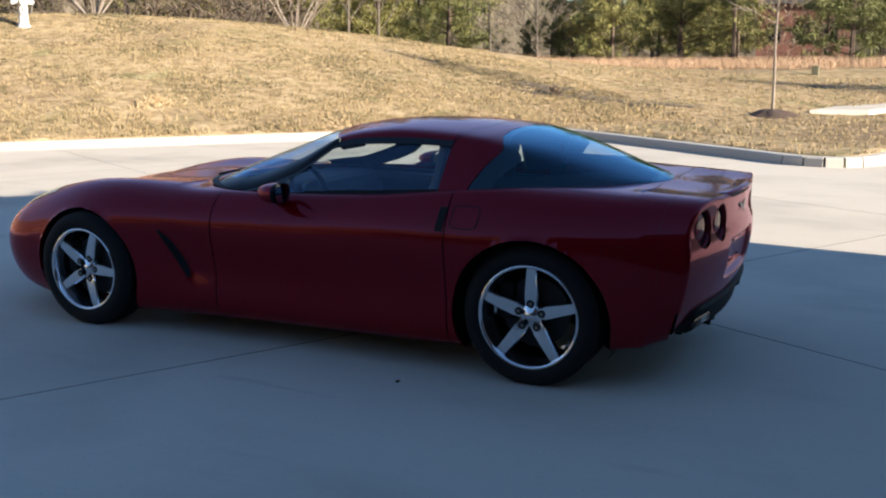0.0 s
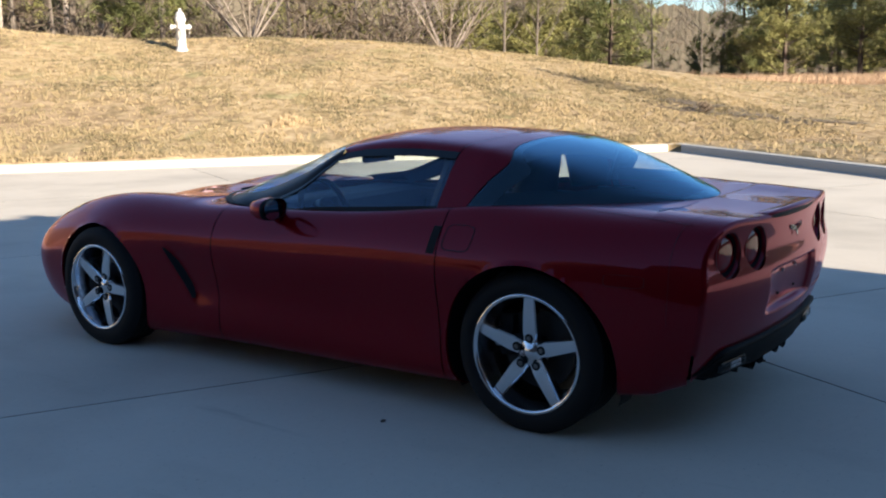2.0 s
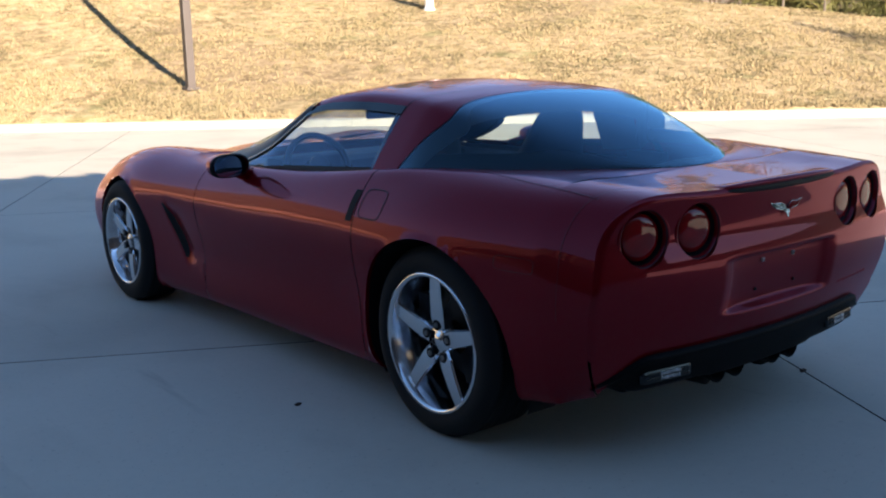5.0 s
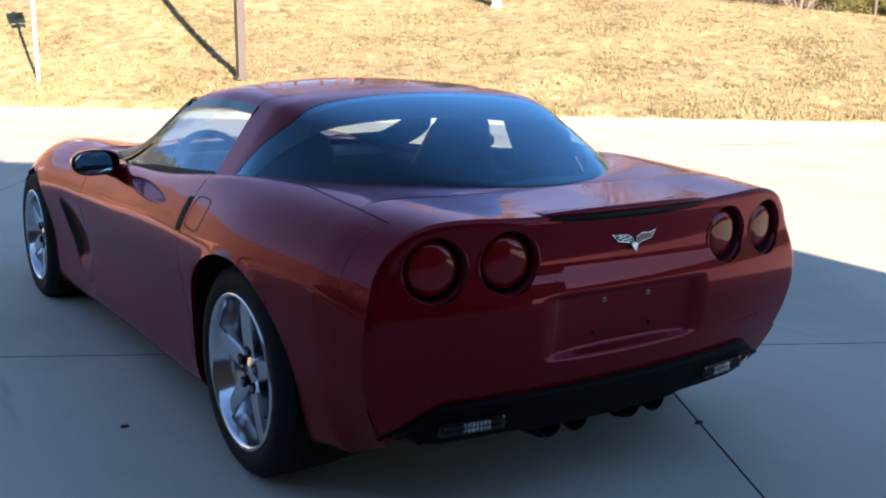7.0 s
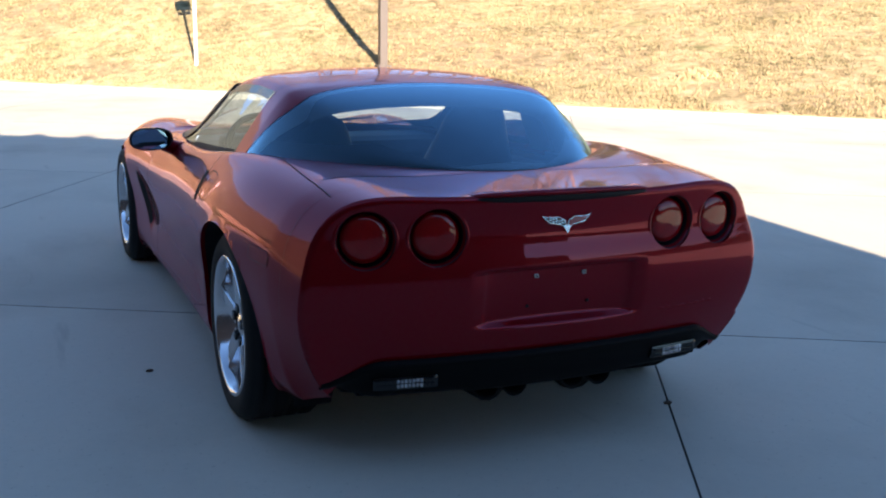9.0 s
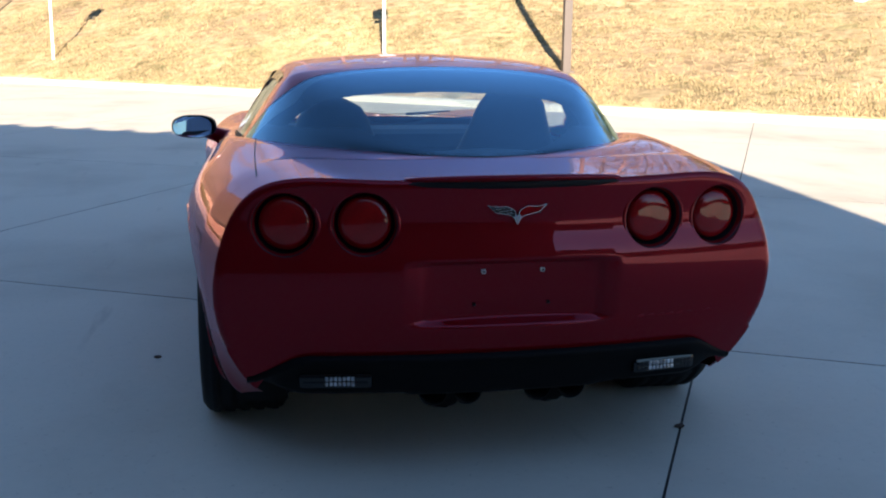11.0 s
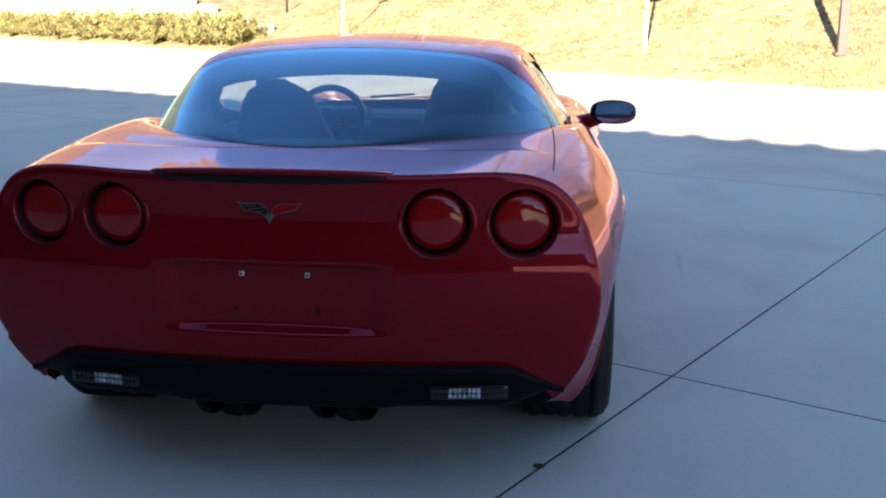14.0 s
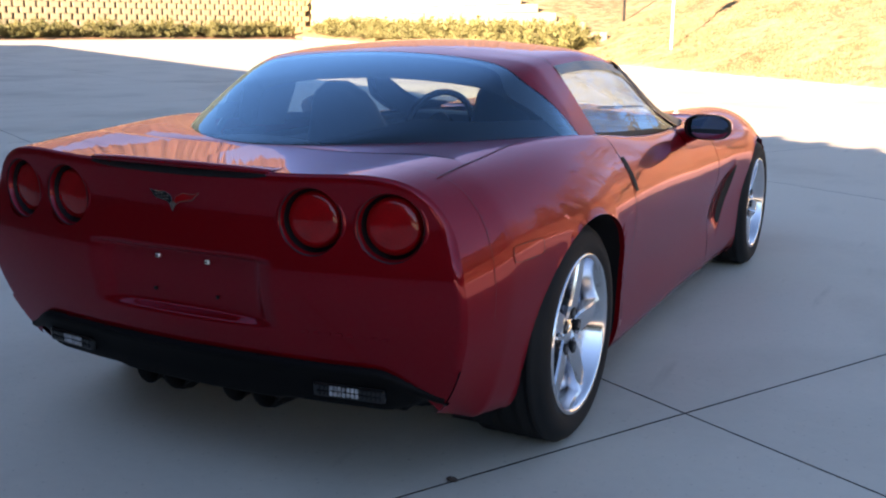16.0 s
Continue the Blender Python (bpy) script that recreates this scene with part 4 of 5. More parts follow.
# winged badge: two flags on crossed staffs
badge = new("badge")
badge.parent, badge.matrix_world = car, pose(0.003, float(face_y(0, 0.78)) - 0.003, 0.788) @ Matrix.Rotation(radians(-11), 4, "X")


def plate_of(pts, y0, y1):
    bm = bmesh.new()
    f = bm.faces.new([bm.verts.new((x, y0, z)) for x, z in pts])
    r = bmesh.ops.extrude_face_region(bm, geom=[f])
    bmesh.ops.translate(bm, vec=(0, y1 - y0, 0), verts=[v for v in r["geom"] if isinstance(v, bmesh.types.BMVert)])
    bmesh.ops.recalc_face_normals(bm, faces=bm.faces)
    return bm


for sx in (-1, 1):
    pts = [(0.000, -0.036), (0.010, -0.018), (0.020, -0.010), (0.062, -0.002), (0.084, 0.020), (0.060, 0.014), (0.030, 0.016), (0.008, 0.006), (0.0, -0.014)]
    flag = part("flag", plate_of([(x * sx, z) for x, z in pts], 0, -0.004), BADGE, badge)
    inner = [(0.012, -0.0135), (0.021, -0.0080), (0.061, 0.0000), (0.078, 0.0165), (0.060, 0.0122), (0.030, 0.0142), (0.010, 0.0050), (0.005, -0.008)]
    part("flag_field", plate_of([(x * sx, z) for x, z in inner], -0.003, -0.0055), TRIM if sx < 0 else LENS, flag)
    if sx < 0:
        for i in range(5):
            for q in range(2):
                bm = bmesh.new()
                box(bm, (-(0.018 + 0.010 * i), -0.0058, -0.003 + 0.0025 * i + 0.008 * q - 0.004 * (i % 2)), (0.0065, 0.002, 0.0034))
                part("chequer", bm, BADGE, flag)

# number-plate screws and holes
for x, z, m, r in ((-0.082, 0.621, WHITE, 0.008), (0.086, 0.621, WHITE, 0.008), (-0.105, 0.525, BLACK, 0.006), (0.108, 0.525, BLACK, 0.006)):
    y = float(face_y(x, z)) + plate_pocket(x, z)
    bm = bmesh.new()
    box(bm, (x, y - 0.003, z), (r * 1.5, 0.008, r * 1.5), 0.002)
    sc = part("plate_screw", bm, m, rear_bumper)
    if m is WHITE:
        bm = bmesh.new()
        tube(bm, (x, y - 0.009, z), (x, y - 0.004, z), 0.003, n=10)
        part("screw_hole", bm, BLACK, sc)
for k in range(8):
    bm = bmesh.new()
    x = 0.385 + 0.031 * k
    box(bm, (x, float(face_y(x, 0.475)) + 0.0006, 0.473), (0.022, 0.003, 0.009), 0.001)
    part("embossed_bar", bm, PAINT, rear_bumper)

# doors: handle slots; quarter: fuel flap, side lamps; mirrors
for side, sx in sides:
    door = [o for o in car.children if o.name.startswith("door")][0 if sx < 0 else 1]

    def on_side(y, z, off):
        return ((surf_x(y, z) + off) * sx, y, z)

    rows = [[on_side(-0.925 + 0.040 * i / 3 - 0.10 * (z - 0.78), z, 0.002) for i in range(4)] for z in np.linspace(0.705, 0.815, 8)]
    part("handle_slot", ([p for r in rows for p in r], grid_faces(8, 4, sx < 0)), RUBBER, door, "black recessed door-handle slot", smooth=True)
    if sx < 0:
        y0, y1, z0, z1 = -0.955, -1.095, 0.725, 0.825
        loop = []
        for k in range(48):
            a = 2 * math.pi * k / 48
            c, s_ = math.cos(a), math.sin(a)
            u = math.copysign(abs(c) ** 0.45, c)
            w = math.copysign(abs(s_) ** 0.45, s_)
            yy = (y0 + y1) / 2 + u * (y0 - y1) / 2 - 0.12 * (w * 0.05)
            zz = (z0 + z1) / 2 + w * (z1 - z0) / 2
            loop.append(on_side(yy, zz, 0.0012))
        loop.append(loop[0])
        cen = Vector(on_side((y0 + y1) / 2, (z0 + z1) / 2, 0))
        part("fuel_flap", ribbon(loop, 0.005, [Vector(p) - cen for p in loop]), BLACK, car)
    rows = [[on_side(y, z, 0.0015) for y in np.linspace(-1.69, -1.84, 8)] for z in np.linspace(0.648, 0.690, 4)]
    marker = part("side_marker", ([p for r in rows for p in r], grid_faces(4, 8, sx > 0)), PAINT, car, "dark red side-marker lens", smooth=True)
    loop = []
    for k in range(49):
        a = 2 * math.pi * k / 48
        c, s_ = math.cos(a), math.sin(a)
        loop.append(on_side(-1.765 + 0.077 * math.copysign(abs(c) ** 0.35, c), 0.669 + 0.022 * math.copysign(abs(s_) ** 0.35, s_), 0.0022))
    cen = Vector(on_side(-1.765, 0.669, 0))
    part("marker_gap", ribbon(loop, 0.0028, [Vector(p) - cen for p in loop]), PAINT_IN, marker)
    mirror = new("door_mirror")
    mirror.parent, mirror.matrix_world = car, pose(0.918 * sx, -0.03, 0.842)
    verts = []
    prof = [(0.0, 0.125), (0.42, 0.116), (0.76, 0.082), (0.96, 0.036), (1.0, 0.0), (0.97, -0.012), (0.90, -0.016)]
    for r, yy in prof:
        for k in range(32):
            a = 2 * math.pi * k / 32
            c, s_ = math.cos(a), math.sin(a)
            verts.append((0.098 * r * math.copysign(abs(c) ** 0.8, c), yy - 0.012 * sx * c, 0.052 * r * math.copysign(abs(s_) ** 0.8, s_)))
    faces = [(i * 32 + k, i * 32 + (k + 1) % 32, (i + 1) * 32 + (k + 1) % 32, (i + 1) * 32 + k) for i in range(len(prof) - 1) for k in range(32)]
    nf = 4 * 32
    part("shell", (verts[: 5 * 32], [f[::-1] for f in faces[:nf]]), PAINT, mirror, smooth=True)
    part("bezel", (verts[4 * 32 :], [tuple(k - 4 * 32 for k in f[::-1]) for f in faces[nf:]]), BLACK, mirror, smooth=True)
    ring = [(0.092 * math.copysign(abs(math.cos(a)) ** 0.8, math.cos(a)), -0.010 - 0.012 * sx * math.cos(a), 0.047 * math.copysign(abs(math.sin(a)) ** 0.8, math.sin(a))) for a in (2 * math.pi * k / 32 for k in range(32))]
    tilt = Matrix.Rotation(radians(-11) * sx, 4, "Z") @ Matrix.Rotation(radians(-6 if sx < 0 else -3), 4, "X")
    ring = [tuple(tilt @ Vector((x, 0, z)) + Vector((0, y, 0))) for x, y, z in ring]
    part("mirror_glass", (ring, [tuple(range(32))]), MIRROR, mirror, "mirror glass")
    bm = bmesh.new()
    tube(bm, (-0.03 * sx, 0.04, -0.02), (-0.145 * sx, 0.085, -0.06), 0.026, 0.040, 12)
    part("mirror_arm", bm, PAINT, mirror, smooth=True)

# gills behind the front wheels: black strips stand for the shade inside the slits
for side, sx in sides:
    verts = []
    for z in np.linspace(0.335, 0.590, 22):
        edge = gill_line(z)
        wide = 0.046 * math.sin(math.pi * (z - 0.325) / 0.275) ** 0.5
        for q in range(6):
            y = edge - 0.006 - wide * q / 5
            verts.append(((surf_x(y, z) - vent_push(y, z) + 0.004) * sx, y, z))
    part("gill", (verts, grid_faces(22, 6, sx > 0)), BLACK, car, "side gill, its inner shade drawn as a black strip", smooth=True)

# cowl and wipers
cow = []
for k in range(31):
    a = math.pi * k / 30
    for r, dz in ((1.0, 0.004), (1.13, -0.004)):
        x = 0.69 * math.cos(a) * min(r, 1.03)
        y = SILL + (COWL - SILL) * math.sin(a) * r
        cow.append((x, y, float(Z0(min(y, COWL))) + dz + 0.010))
part("cowl", (cow, grid_faces(31, 2)), BLACK, car, smooth=True)
for x in (-0.30, 0.18):
    bm = bmesh.new()
    tube(bm, (x, 0.815, 0.828), (x + 0.24, 0.775, 0.848), 0.008, 0.005, 6)
    part("wiper", bm, BLACK, car)

# hood bulge edges
for sx in (-1, 1):
    pts = []
    for k in range(30):
        y = 2.0 - 1.08 * k / 29
        xs, zs = section(y, 104)
        q = 12 + k * 6 // 29
        pts.append((xs[q] * sx, y, zs[q] + 0.001))
    part("hood_seam", ribbon(pts, 0.004, [(1, 0, 0)] * 30), BLACK, car)
    # head lamps
    rows = []
    for y in np.linspace(1.68, 1.98, 8):
        xs, zs = section(y, 104)
        rows.append([((xs[q]) * sx, y, zs[q] + 0.003) for q in range(26, 40, 2)])
    part("head_lamp", ([p for r in rows for p in r], grid_faces(8, 7, sx > 0)), CLEAR, car, "clear swept head lamp", smooth=True)

# cabin
bm = bmesh.new()
for sx in (-1, 1):
    box(bm, (0.725 * sx, -0.2, 0.50), (0.03, 1.5, 0.58))
    box(bm, (0.66 * sx, -0.2, 0.74), (0.10, 1.3, 0.06), 0.02)
    box(bm, (0.62 * sx, -1.02, 0.66), (0.04, 0.20, 0.36))
box(bm, (0, -0.1, 0.22), (1.42, 1.9, 0.04))
box(bm, (0, -1.30, 0.66), (1.30, 0.80, 0.04))
box(bm, (0, -1.66, 0.76), (0.5, 0.03, 0.12))
box(bm, (0, -0.93, 0.48), (1.36, 0.05, 0.46))
part("cabin_lining", bm, CABIN, car)
bm = bmesh.new()
box(bm, (0, 0.46, 0.62), (1.40, 0.42, 0.34), 0.08)
box(bm, (-0.37, 0.26, 0.78), (0.36, 0.16, 0.09), 0.035)
part("dashboard", bm, CABIN, car, smooth=False)
bm = bmesh.new()
box(bm, (0, -0.25, 0.42), (0.26, 1.0, 0.36), 0.05)
tube(bm, (0, 0.0, 0.58), (0, -0.02, 0.70), 0.012, 0.02)
part("console", bm, CABIN, car)
wheel_m = Matrix.Translation((-0.37, 0.14, 0.765)) @ Matrix.Rotation(radians(-22), 4, "X")
ring = []
for i in range(40):
    a = 2 * math.pi * i / 40
    for j in range(8):
        b = 2 * math.pi * j / 8
        r = 0.165 + 0.016 * math.cos(b)
        ring.append(wheel_m @ Vector((r * math.cos(a), 0.016 * math.sin(b), r * math.sin(a))))
st = part("steering_wheel", (ring, [(i * 8 + j, i * 8 + (j + 1) % 8, (i + 1) % 40 * 8 + (j + 1) % 8, (i + 1) % 40 * 8 + j) for i in range(40) for j in range(8)]), TRIM, car, smooth=True)
bm = bmesh.new()
for a in (200, 340, 270):
    tube(bm, wheel_m @ Vector((0, 0, 0)), wheel_m @ Vector((0.17 * math.cos(radians(a)), 0, 0.17 * math.sin(radians(a)))), 0.022, 0.014, 8)
tube(bm, wheel_m @ Vector((0, 0.05, 0)), wheel_m @ Vector((0, -0.02, 0)), 0.065, 0.06, 16)
part("spokes", bm, TRIM, st)
for x in (-0.36, 0.36):
    seat = new("seat")
    seat.parent, seat.matrix_world = car, pose(x, -0.42, 0.28)
    verts = []
    nz, na = 16, 24
    for i in range(nz + 1):
        t = i / nz
        z = 0.10 + (0.635 if x < 0 else 0.69) * t
        half = 0.235 - 0.080 * float(smoothstep(0.45, 0.85, t))
        half *= 1 if t < 0.72 else math.sqrt(max(0.0, 1 - ((t - 0.72) / 0.285) ** 2.4))
        half = max(half, 0.03)
        thick = 0.10 * (1 - 0.52 * t)
        yc = -0.10 - 0.25 * t
        for k in range(na):
            a = 2 * math.pi * k / na
            verts.append((half * math.copysign(abs(math.cos(a)) ** 0.7, math.cos(a)), yc + thick * math.copysign(abs(math.sin(a)) ** 0.8, math.sin(a)) + 0.012 * (abs(math.cos(a)) ** 3), z))
    faces = [(i * na + k, i * na + (k + 1) % na, (i + 1) * na + (k + 1) % na, (i + 1) * na + k) for i in range(nz) for k in range(na)] + [tuple(range(nz * na, nz * na + na))]
    part("backrest", (verts, faces), SEATS, seat, smooth=True)
    bm = bmesh.new()
    box(bm, (0, 0.14, 0.08), (0.50, 0.50, 0.16), 0.06)
    part("cushion", bm, SEATS, seat)
bm = bmesh.new()
box(bm, (-0.007, 0.07, 1.020), (0.255, 0.03, 0.072), 0.014)
tube(bm, (0, 0.07, 1.03), (0, 0.05, 1.100), 0.012)
part("rear_view_mirror", bm, BLACK, car)


# ---- things on the lawn ----
def standing(x, y, dz=0.0):
    return Matrix.Translation((x, y, land(x, y) + dz))


# square lamp post
lamp_post = empty("lamp_post", standing(5.45, 14.2), label="dark bronze square steel lamp post on the lawn", category="lamp post")
bm = bmesh.new()
box(bm, (0, 0, 3.0), (0.15, 0.15, 6.2), 0.008)
part("post", bm, BRONZE, lamp_post)
bm = bmesh.new()
box(bm, (0, 0, 0.02), (0.26, 0.26, 0.05), 0.006)
part("base_plate", bm, BRONZE, lamp_post)
bm = bmesh.new()
box(bm, (0, -0.45, 6.05), (0.40, 0.80, 0.14), 0.03)
part("lamp_head", bm, BRONZE, lamp_post)


def sign(x, y, turn):
    ob = empty("parking_sign", standing(x, y) @ Matrix.Rotation(radians(turn), 4, "Z"), label="small white sign plates on a white steel post", category="sign", group="signs along the kerb")
    bm = bmesh.new()
    box(bm, (0, 0, 1.42), (0.055, 0.035, 3.0), 0.006)
    part("post", bm, WHITE, ob)
    bm = bmesh.new()
    box(bm, (0, -0.022, 2.62), (0.38, 0.006, 0.50), 0.002)
    part("plate", bm, WHITE, ob)
    bm = bmesh.new()
    box(bm, (0, -0.022, 2.25), (0.32, 0.006, 0.16), 0.002)
    part("lower_plate", bm, WHITE, ob)
    return ob


sign(2.28, 16.4, 12)
sign(-5.25, 23.4, 12)

# hydrant
hyd = empty("fire_hydrant", standing(13.45, 17.2), label="white-painted cast-iron fire hydrant on the bank", category="hydrant")
SC = 1.10


def spin_z(profile, n=24):
    v, f = revolve([(r * SC, z * SC) for r, z in profile], n)
    return [(y, zz, x) for x, y, zz in v], f


part("barrel", spin_z([(0.0, -0.1), (0.135, -0.1), (0.135, 0.035), (0.108, 0.045), (0.102, 0.10), (0.102, 0.645), (0.124, 0.655), (0.124, 0.685), (0.10, 0.69)]), WHITE, hyd, smooth=True)
part("bonnet", spin_z([(0.10, 0.688), (0.124, 0.69), (0.124, 0.715), (0.104, 0.722), (0.101, 0.77), (0.090, 0.815), (0.068, 0.855), (0.045, 0.872), (0.030, 0.878), (0.028, 0.935), (0.0, 0.945)]), WHITE, hyd, smooth=True)
for a in (-80, 100, 190):
    bm = bmesh.new()
    d = Vector((math.cos(radians(a + 40)), math.sin(radians(a + 40)), 0)) * SC * 1.1
    c = Vector((0, 0, 0.525 * SC))
    tube(bm, c + d * 0.08, c + d * 0.17, 0.050 * SC, n=14)
    tube(bm, c + d * 0.17, c + d * 0.20, 0.060 * SC, n=8)
    tube(bm, c + d * 0.20, c + d * 0.225, 0.02 * SC, n=5)
    outlet = part("outlet", bm, WHITE, hyd)
    bm = bmesh.new()
    hang = [c + d * (0.185 - 0.085 * k / 8) + Vector((0, 0, -0.055 - 0.20 * math.sin(math.pi * k / 8) ** 0.8 - 0.05 * k / 8)) for k in range(9)]
    for p, q in zip(hang, hang[1:]):
        tube(bm, p, q, 0.007, n=5)
    part("chain", bm, STEEL, outlet)

# fence posts with wire mesh
fence = empty("chain_link_fence", label="black chain-link fence on the bank", category="fence")
FP = [Vector((-8.4, 29.4)), Vector((-14.0, 36.6)), Vector((-20.0, 44.2)), Vector((-26.0, 50.0)), Vector((-32.0, 55.8))]
for p in FP:
    z = land(p.x, p.y)
    bm = bmesh.new()
    tube(bm, (p.x, p.y, z - 0.1), (p.x, p.y, z + 2.1), 0.045, n=10)
    part("post", bm, MESHWIRE, fence)
for a, b in zip(FP, FP[1:]):
    za, zb = land(a.x, a.y), land(b.x, b.y)
    bm = bmesh.new()
    tube(bm, (a.x, a.y, za + 2.05), (b.x, b.y, zb + 2.05), 0.025, n=8)
    part("rail", bm, MESHWIRE, fence)
    verts, faces = [], []
    L, cell = (b - a).length, 0.16
    n = int(L / cell)
    for i in range(-12, n):
        for s in (1, -1):
            u0, u1 = (i * cell, (i + 12) * cell) if s > 0 else ((i + 12) * cell, i * cell)
            h0, h1 = 0.05, 2.0
            if u0 < 0:
                h0, u0 = h0 + (0 - u0) / (u1 - u0) * (h1 - h0), 0
            if u1 < 0:
                h1, u1 = h0 + (0 - u0) / (u1 - u0) * (h1 - h0), 0
            if max(u0, u1) > L:
                continue
            k = len(verts)
            for u, h in ((u0, h0), (u1, h1)):
                p = a + (b - a) * (u / L)
                z = za + (zb - za) * u / L + h
                verts += [(p.x, p.y, z - 0.006), (p.x, p.y, z + 0.006)]
            faces.append((k, k + 1, k + 3, k + 2))
    part("wire_mesh", (verts, faces), MESHWIRE, fence)


# retaining walls of split blocks
def blocks(parent, a, b, top, course=0.30, length=0.60, gap=0.22, seed=1):
    """Courses of blocks with open gaps, in staggered rows, from a to b up to top(distance)."""
    e = (b - a).normalized()
    w = Vector((-e.y, e.x))
    L = (b - a).length
    bm = bmesh.new()
    box(bm, (0, 0, 0), (length, 0.22, course - 0.012), 0.02)
    me = bpy.data.meshes.new("block")
    bm.to_mesh(me)
    bm.free()
    me.materials.append(SPLITBLOCK)
    rnd = random.Random(seed)
    yaw = math.atan2(e.y, e.x)
    for row in range(16):
        u = length / 2 - (row % 2) * (length + gap) / 2
        while u < L:
            if (row + 0.6) * course < top(u):
                ob = new("block", me)
                p = a + e * u + w * (rnd.uniform(-0.008, 0.008) - row * 0.012)
                ob.matrix_world = Matrix.Translation((p.x, p.y, 0.05 + course * (row + 0.5))) @ Matrix.Rotation(yaw, 4, "Z")
                ob.parent = parent
            u += length + gap


wa, wb = along(-22.2, 1.70), along(-63.5, 1.70)
wall_hedge = part("wall_hedge", prism([tuple(wa + N2 * 0.14), tuple(wb + N2 * 0.14), tuple(wb + N2 * 0.30), tuple(wa + N2 * 0.30)], -0.1, 0.7), SPLITBLOCK)
tagged(wall_hedge, "tan retaining wall of split-face blocks stepping down the bank", "wall", kind="structure")
blocks(wall_hedge, wa, wb, lambda u: wall_top(-22.2 - u) + 0.05, 0.30, 0.60, 0.012, 3)
va, vb = Vector((-38.6, 55.4)), Vector((-50.5, 21.4))
vd = (vb - va).normalized()
vn = Vector((-vd.y, vd.x))  # towards the yard
wall_yard = part("wall_yard", prism([tuple(va - vn * q + vd * u) for q, u in ((0.08, -0.2), (0.08, 36), (0.40, 36), (0.40, -0.2))], -0.1, 3.3), BRUSH)
tagged(wall_yard, "tan crib wall with open staggered gaps", "wall", kind="structure")
blocks(wall_yard, va, vb, lambda u: 3.4, 0.34, 0.50, 0.17, 5)


# ---- plants ----
def seg_mesh(segs, sides=5):
    """One mesh of tapered limbs (a, b, ra, rb)."""
    verts, faces = [], []
    for a, b, ra, rb in segs:
        d = (b - a).normalized()
        u = d.cross(Vector((0.3, 0.5, 0.81))).normalized()
        v = d.cross(u)
        k = len(verts)
        for c, r in ((a, ra), (b, rb)):
            for i in range(sides):
                t = 2 * math.pi * i / sides
                verts.append(tuple(c + (u * math.cos(t) + v * math.sin(t)) * r))
        for i in range(sides):
            j = (i + 1) % sides
            faces.append((k + i, k + j, k + sides + j, k + sides + i))
    return verts, faces


def grow(rnd, base, way, length, r, depth, segs, spread=0.6, bend=0.25, kids=(3, 4), shrink=0.68):
    p, d = base.copy(), way.normalized()
    n = 4
    pts = [p.copy()]
    for i in range(n):
        d = (d + Vector((rnd.uniform(-1, 1), rnd.uniform(-1, 1), rnd.uniform(-0.4, 0.8))) * bend * 0.4).normalized()
        q = p + d * (length / n)
        segs.append((p.copy(), q.copy(), r * (1 - 0.45 * i / n), r * (1 - 0.45 * (i + 1) / n)))
        p = q
        pts.append(p.copy())
    if depth <= 0:
        return
    for k in range(rnd.randint(*kids)):
        t = rnd.uniform(0.35, 1.0)
        i = min(n - 1, int(t * n))
        b = pts[i].lerp(pts[i + 1], t * n - i)
        side = Vector((rnd.uniform(-1, 1), rnd.uniform(-1, 1), rnd.uniform(-0.2, 0.7))).normalized()
        grow(rnd, b, (d * (1 - spread) + side * spread).normalized(), length * rnd.uniform(shrink - 0.13, shrink + 0.1), r * 0.45, depth - 1, segs, spread, bend, kids, shrink)


def bare_shrub(seed, height=3.4, stems=8, lean=0.5):
    """Many stems that fan out from one foot."""
    rnd = random.Random(seed)
    ob = empty("bare_tree", label="leafless many-stemmed crape myrtle with pale bark", category="tree", group="bare trees along the bank")
    thick, thin = [], []
    for k in range(stems):
        a = 2 * math.pi * k / stems + rnd.uniform(-0.3, 0.3)
        d = Vector((math.cos(a) * lean, math.sin(a) * lean, 1)) + Vector((rnd.uniform(-0.2, 0.2), rnd.uniform(-0.2, 0.2), 0))
        segs = []
        grow(rnd, Vector((math.cos(a) * 0.1, math.sin(a) * 0.1, -0.1)), d, height * rnd.uniform(0.45, 0.62), 0.026, 3, segs, 0.42, 0.3, (3, 4))
        for s in segs:
            (thick if s[2] > 0.012 else thin).append(s)
    part("trunk", seg_mesh(thick, 5), PALEBARK, ob)
    part("twig_crown", seg_mesh([(a, b, max(ra, 0.006), max(rb, 0.005)) for a, b, ra, rb in thin], 3), PALEBARK, ob)
    return ob


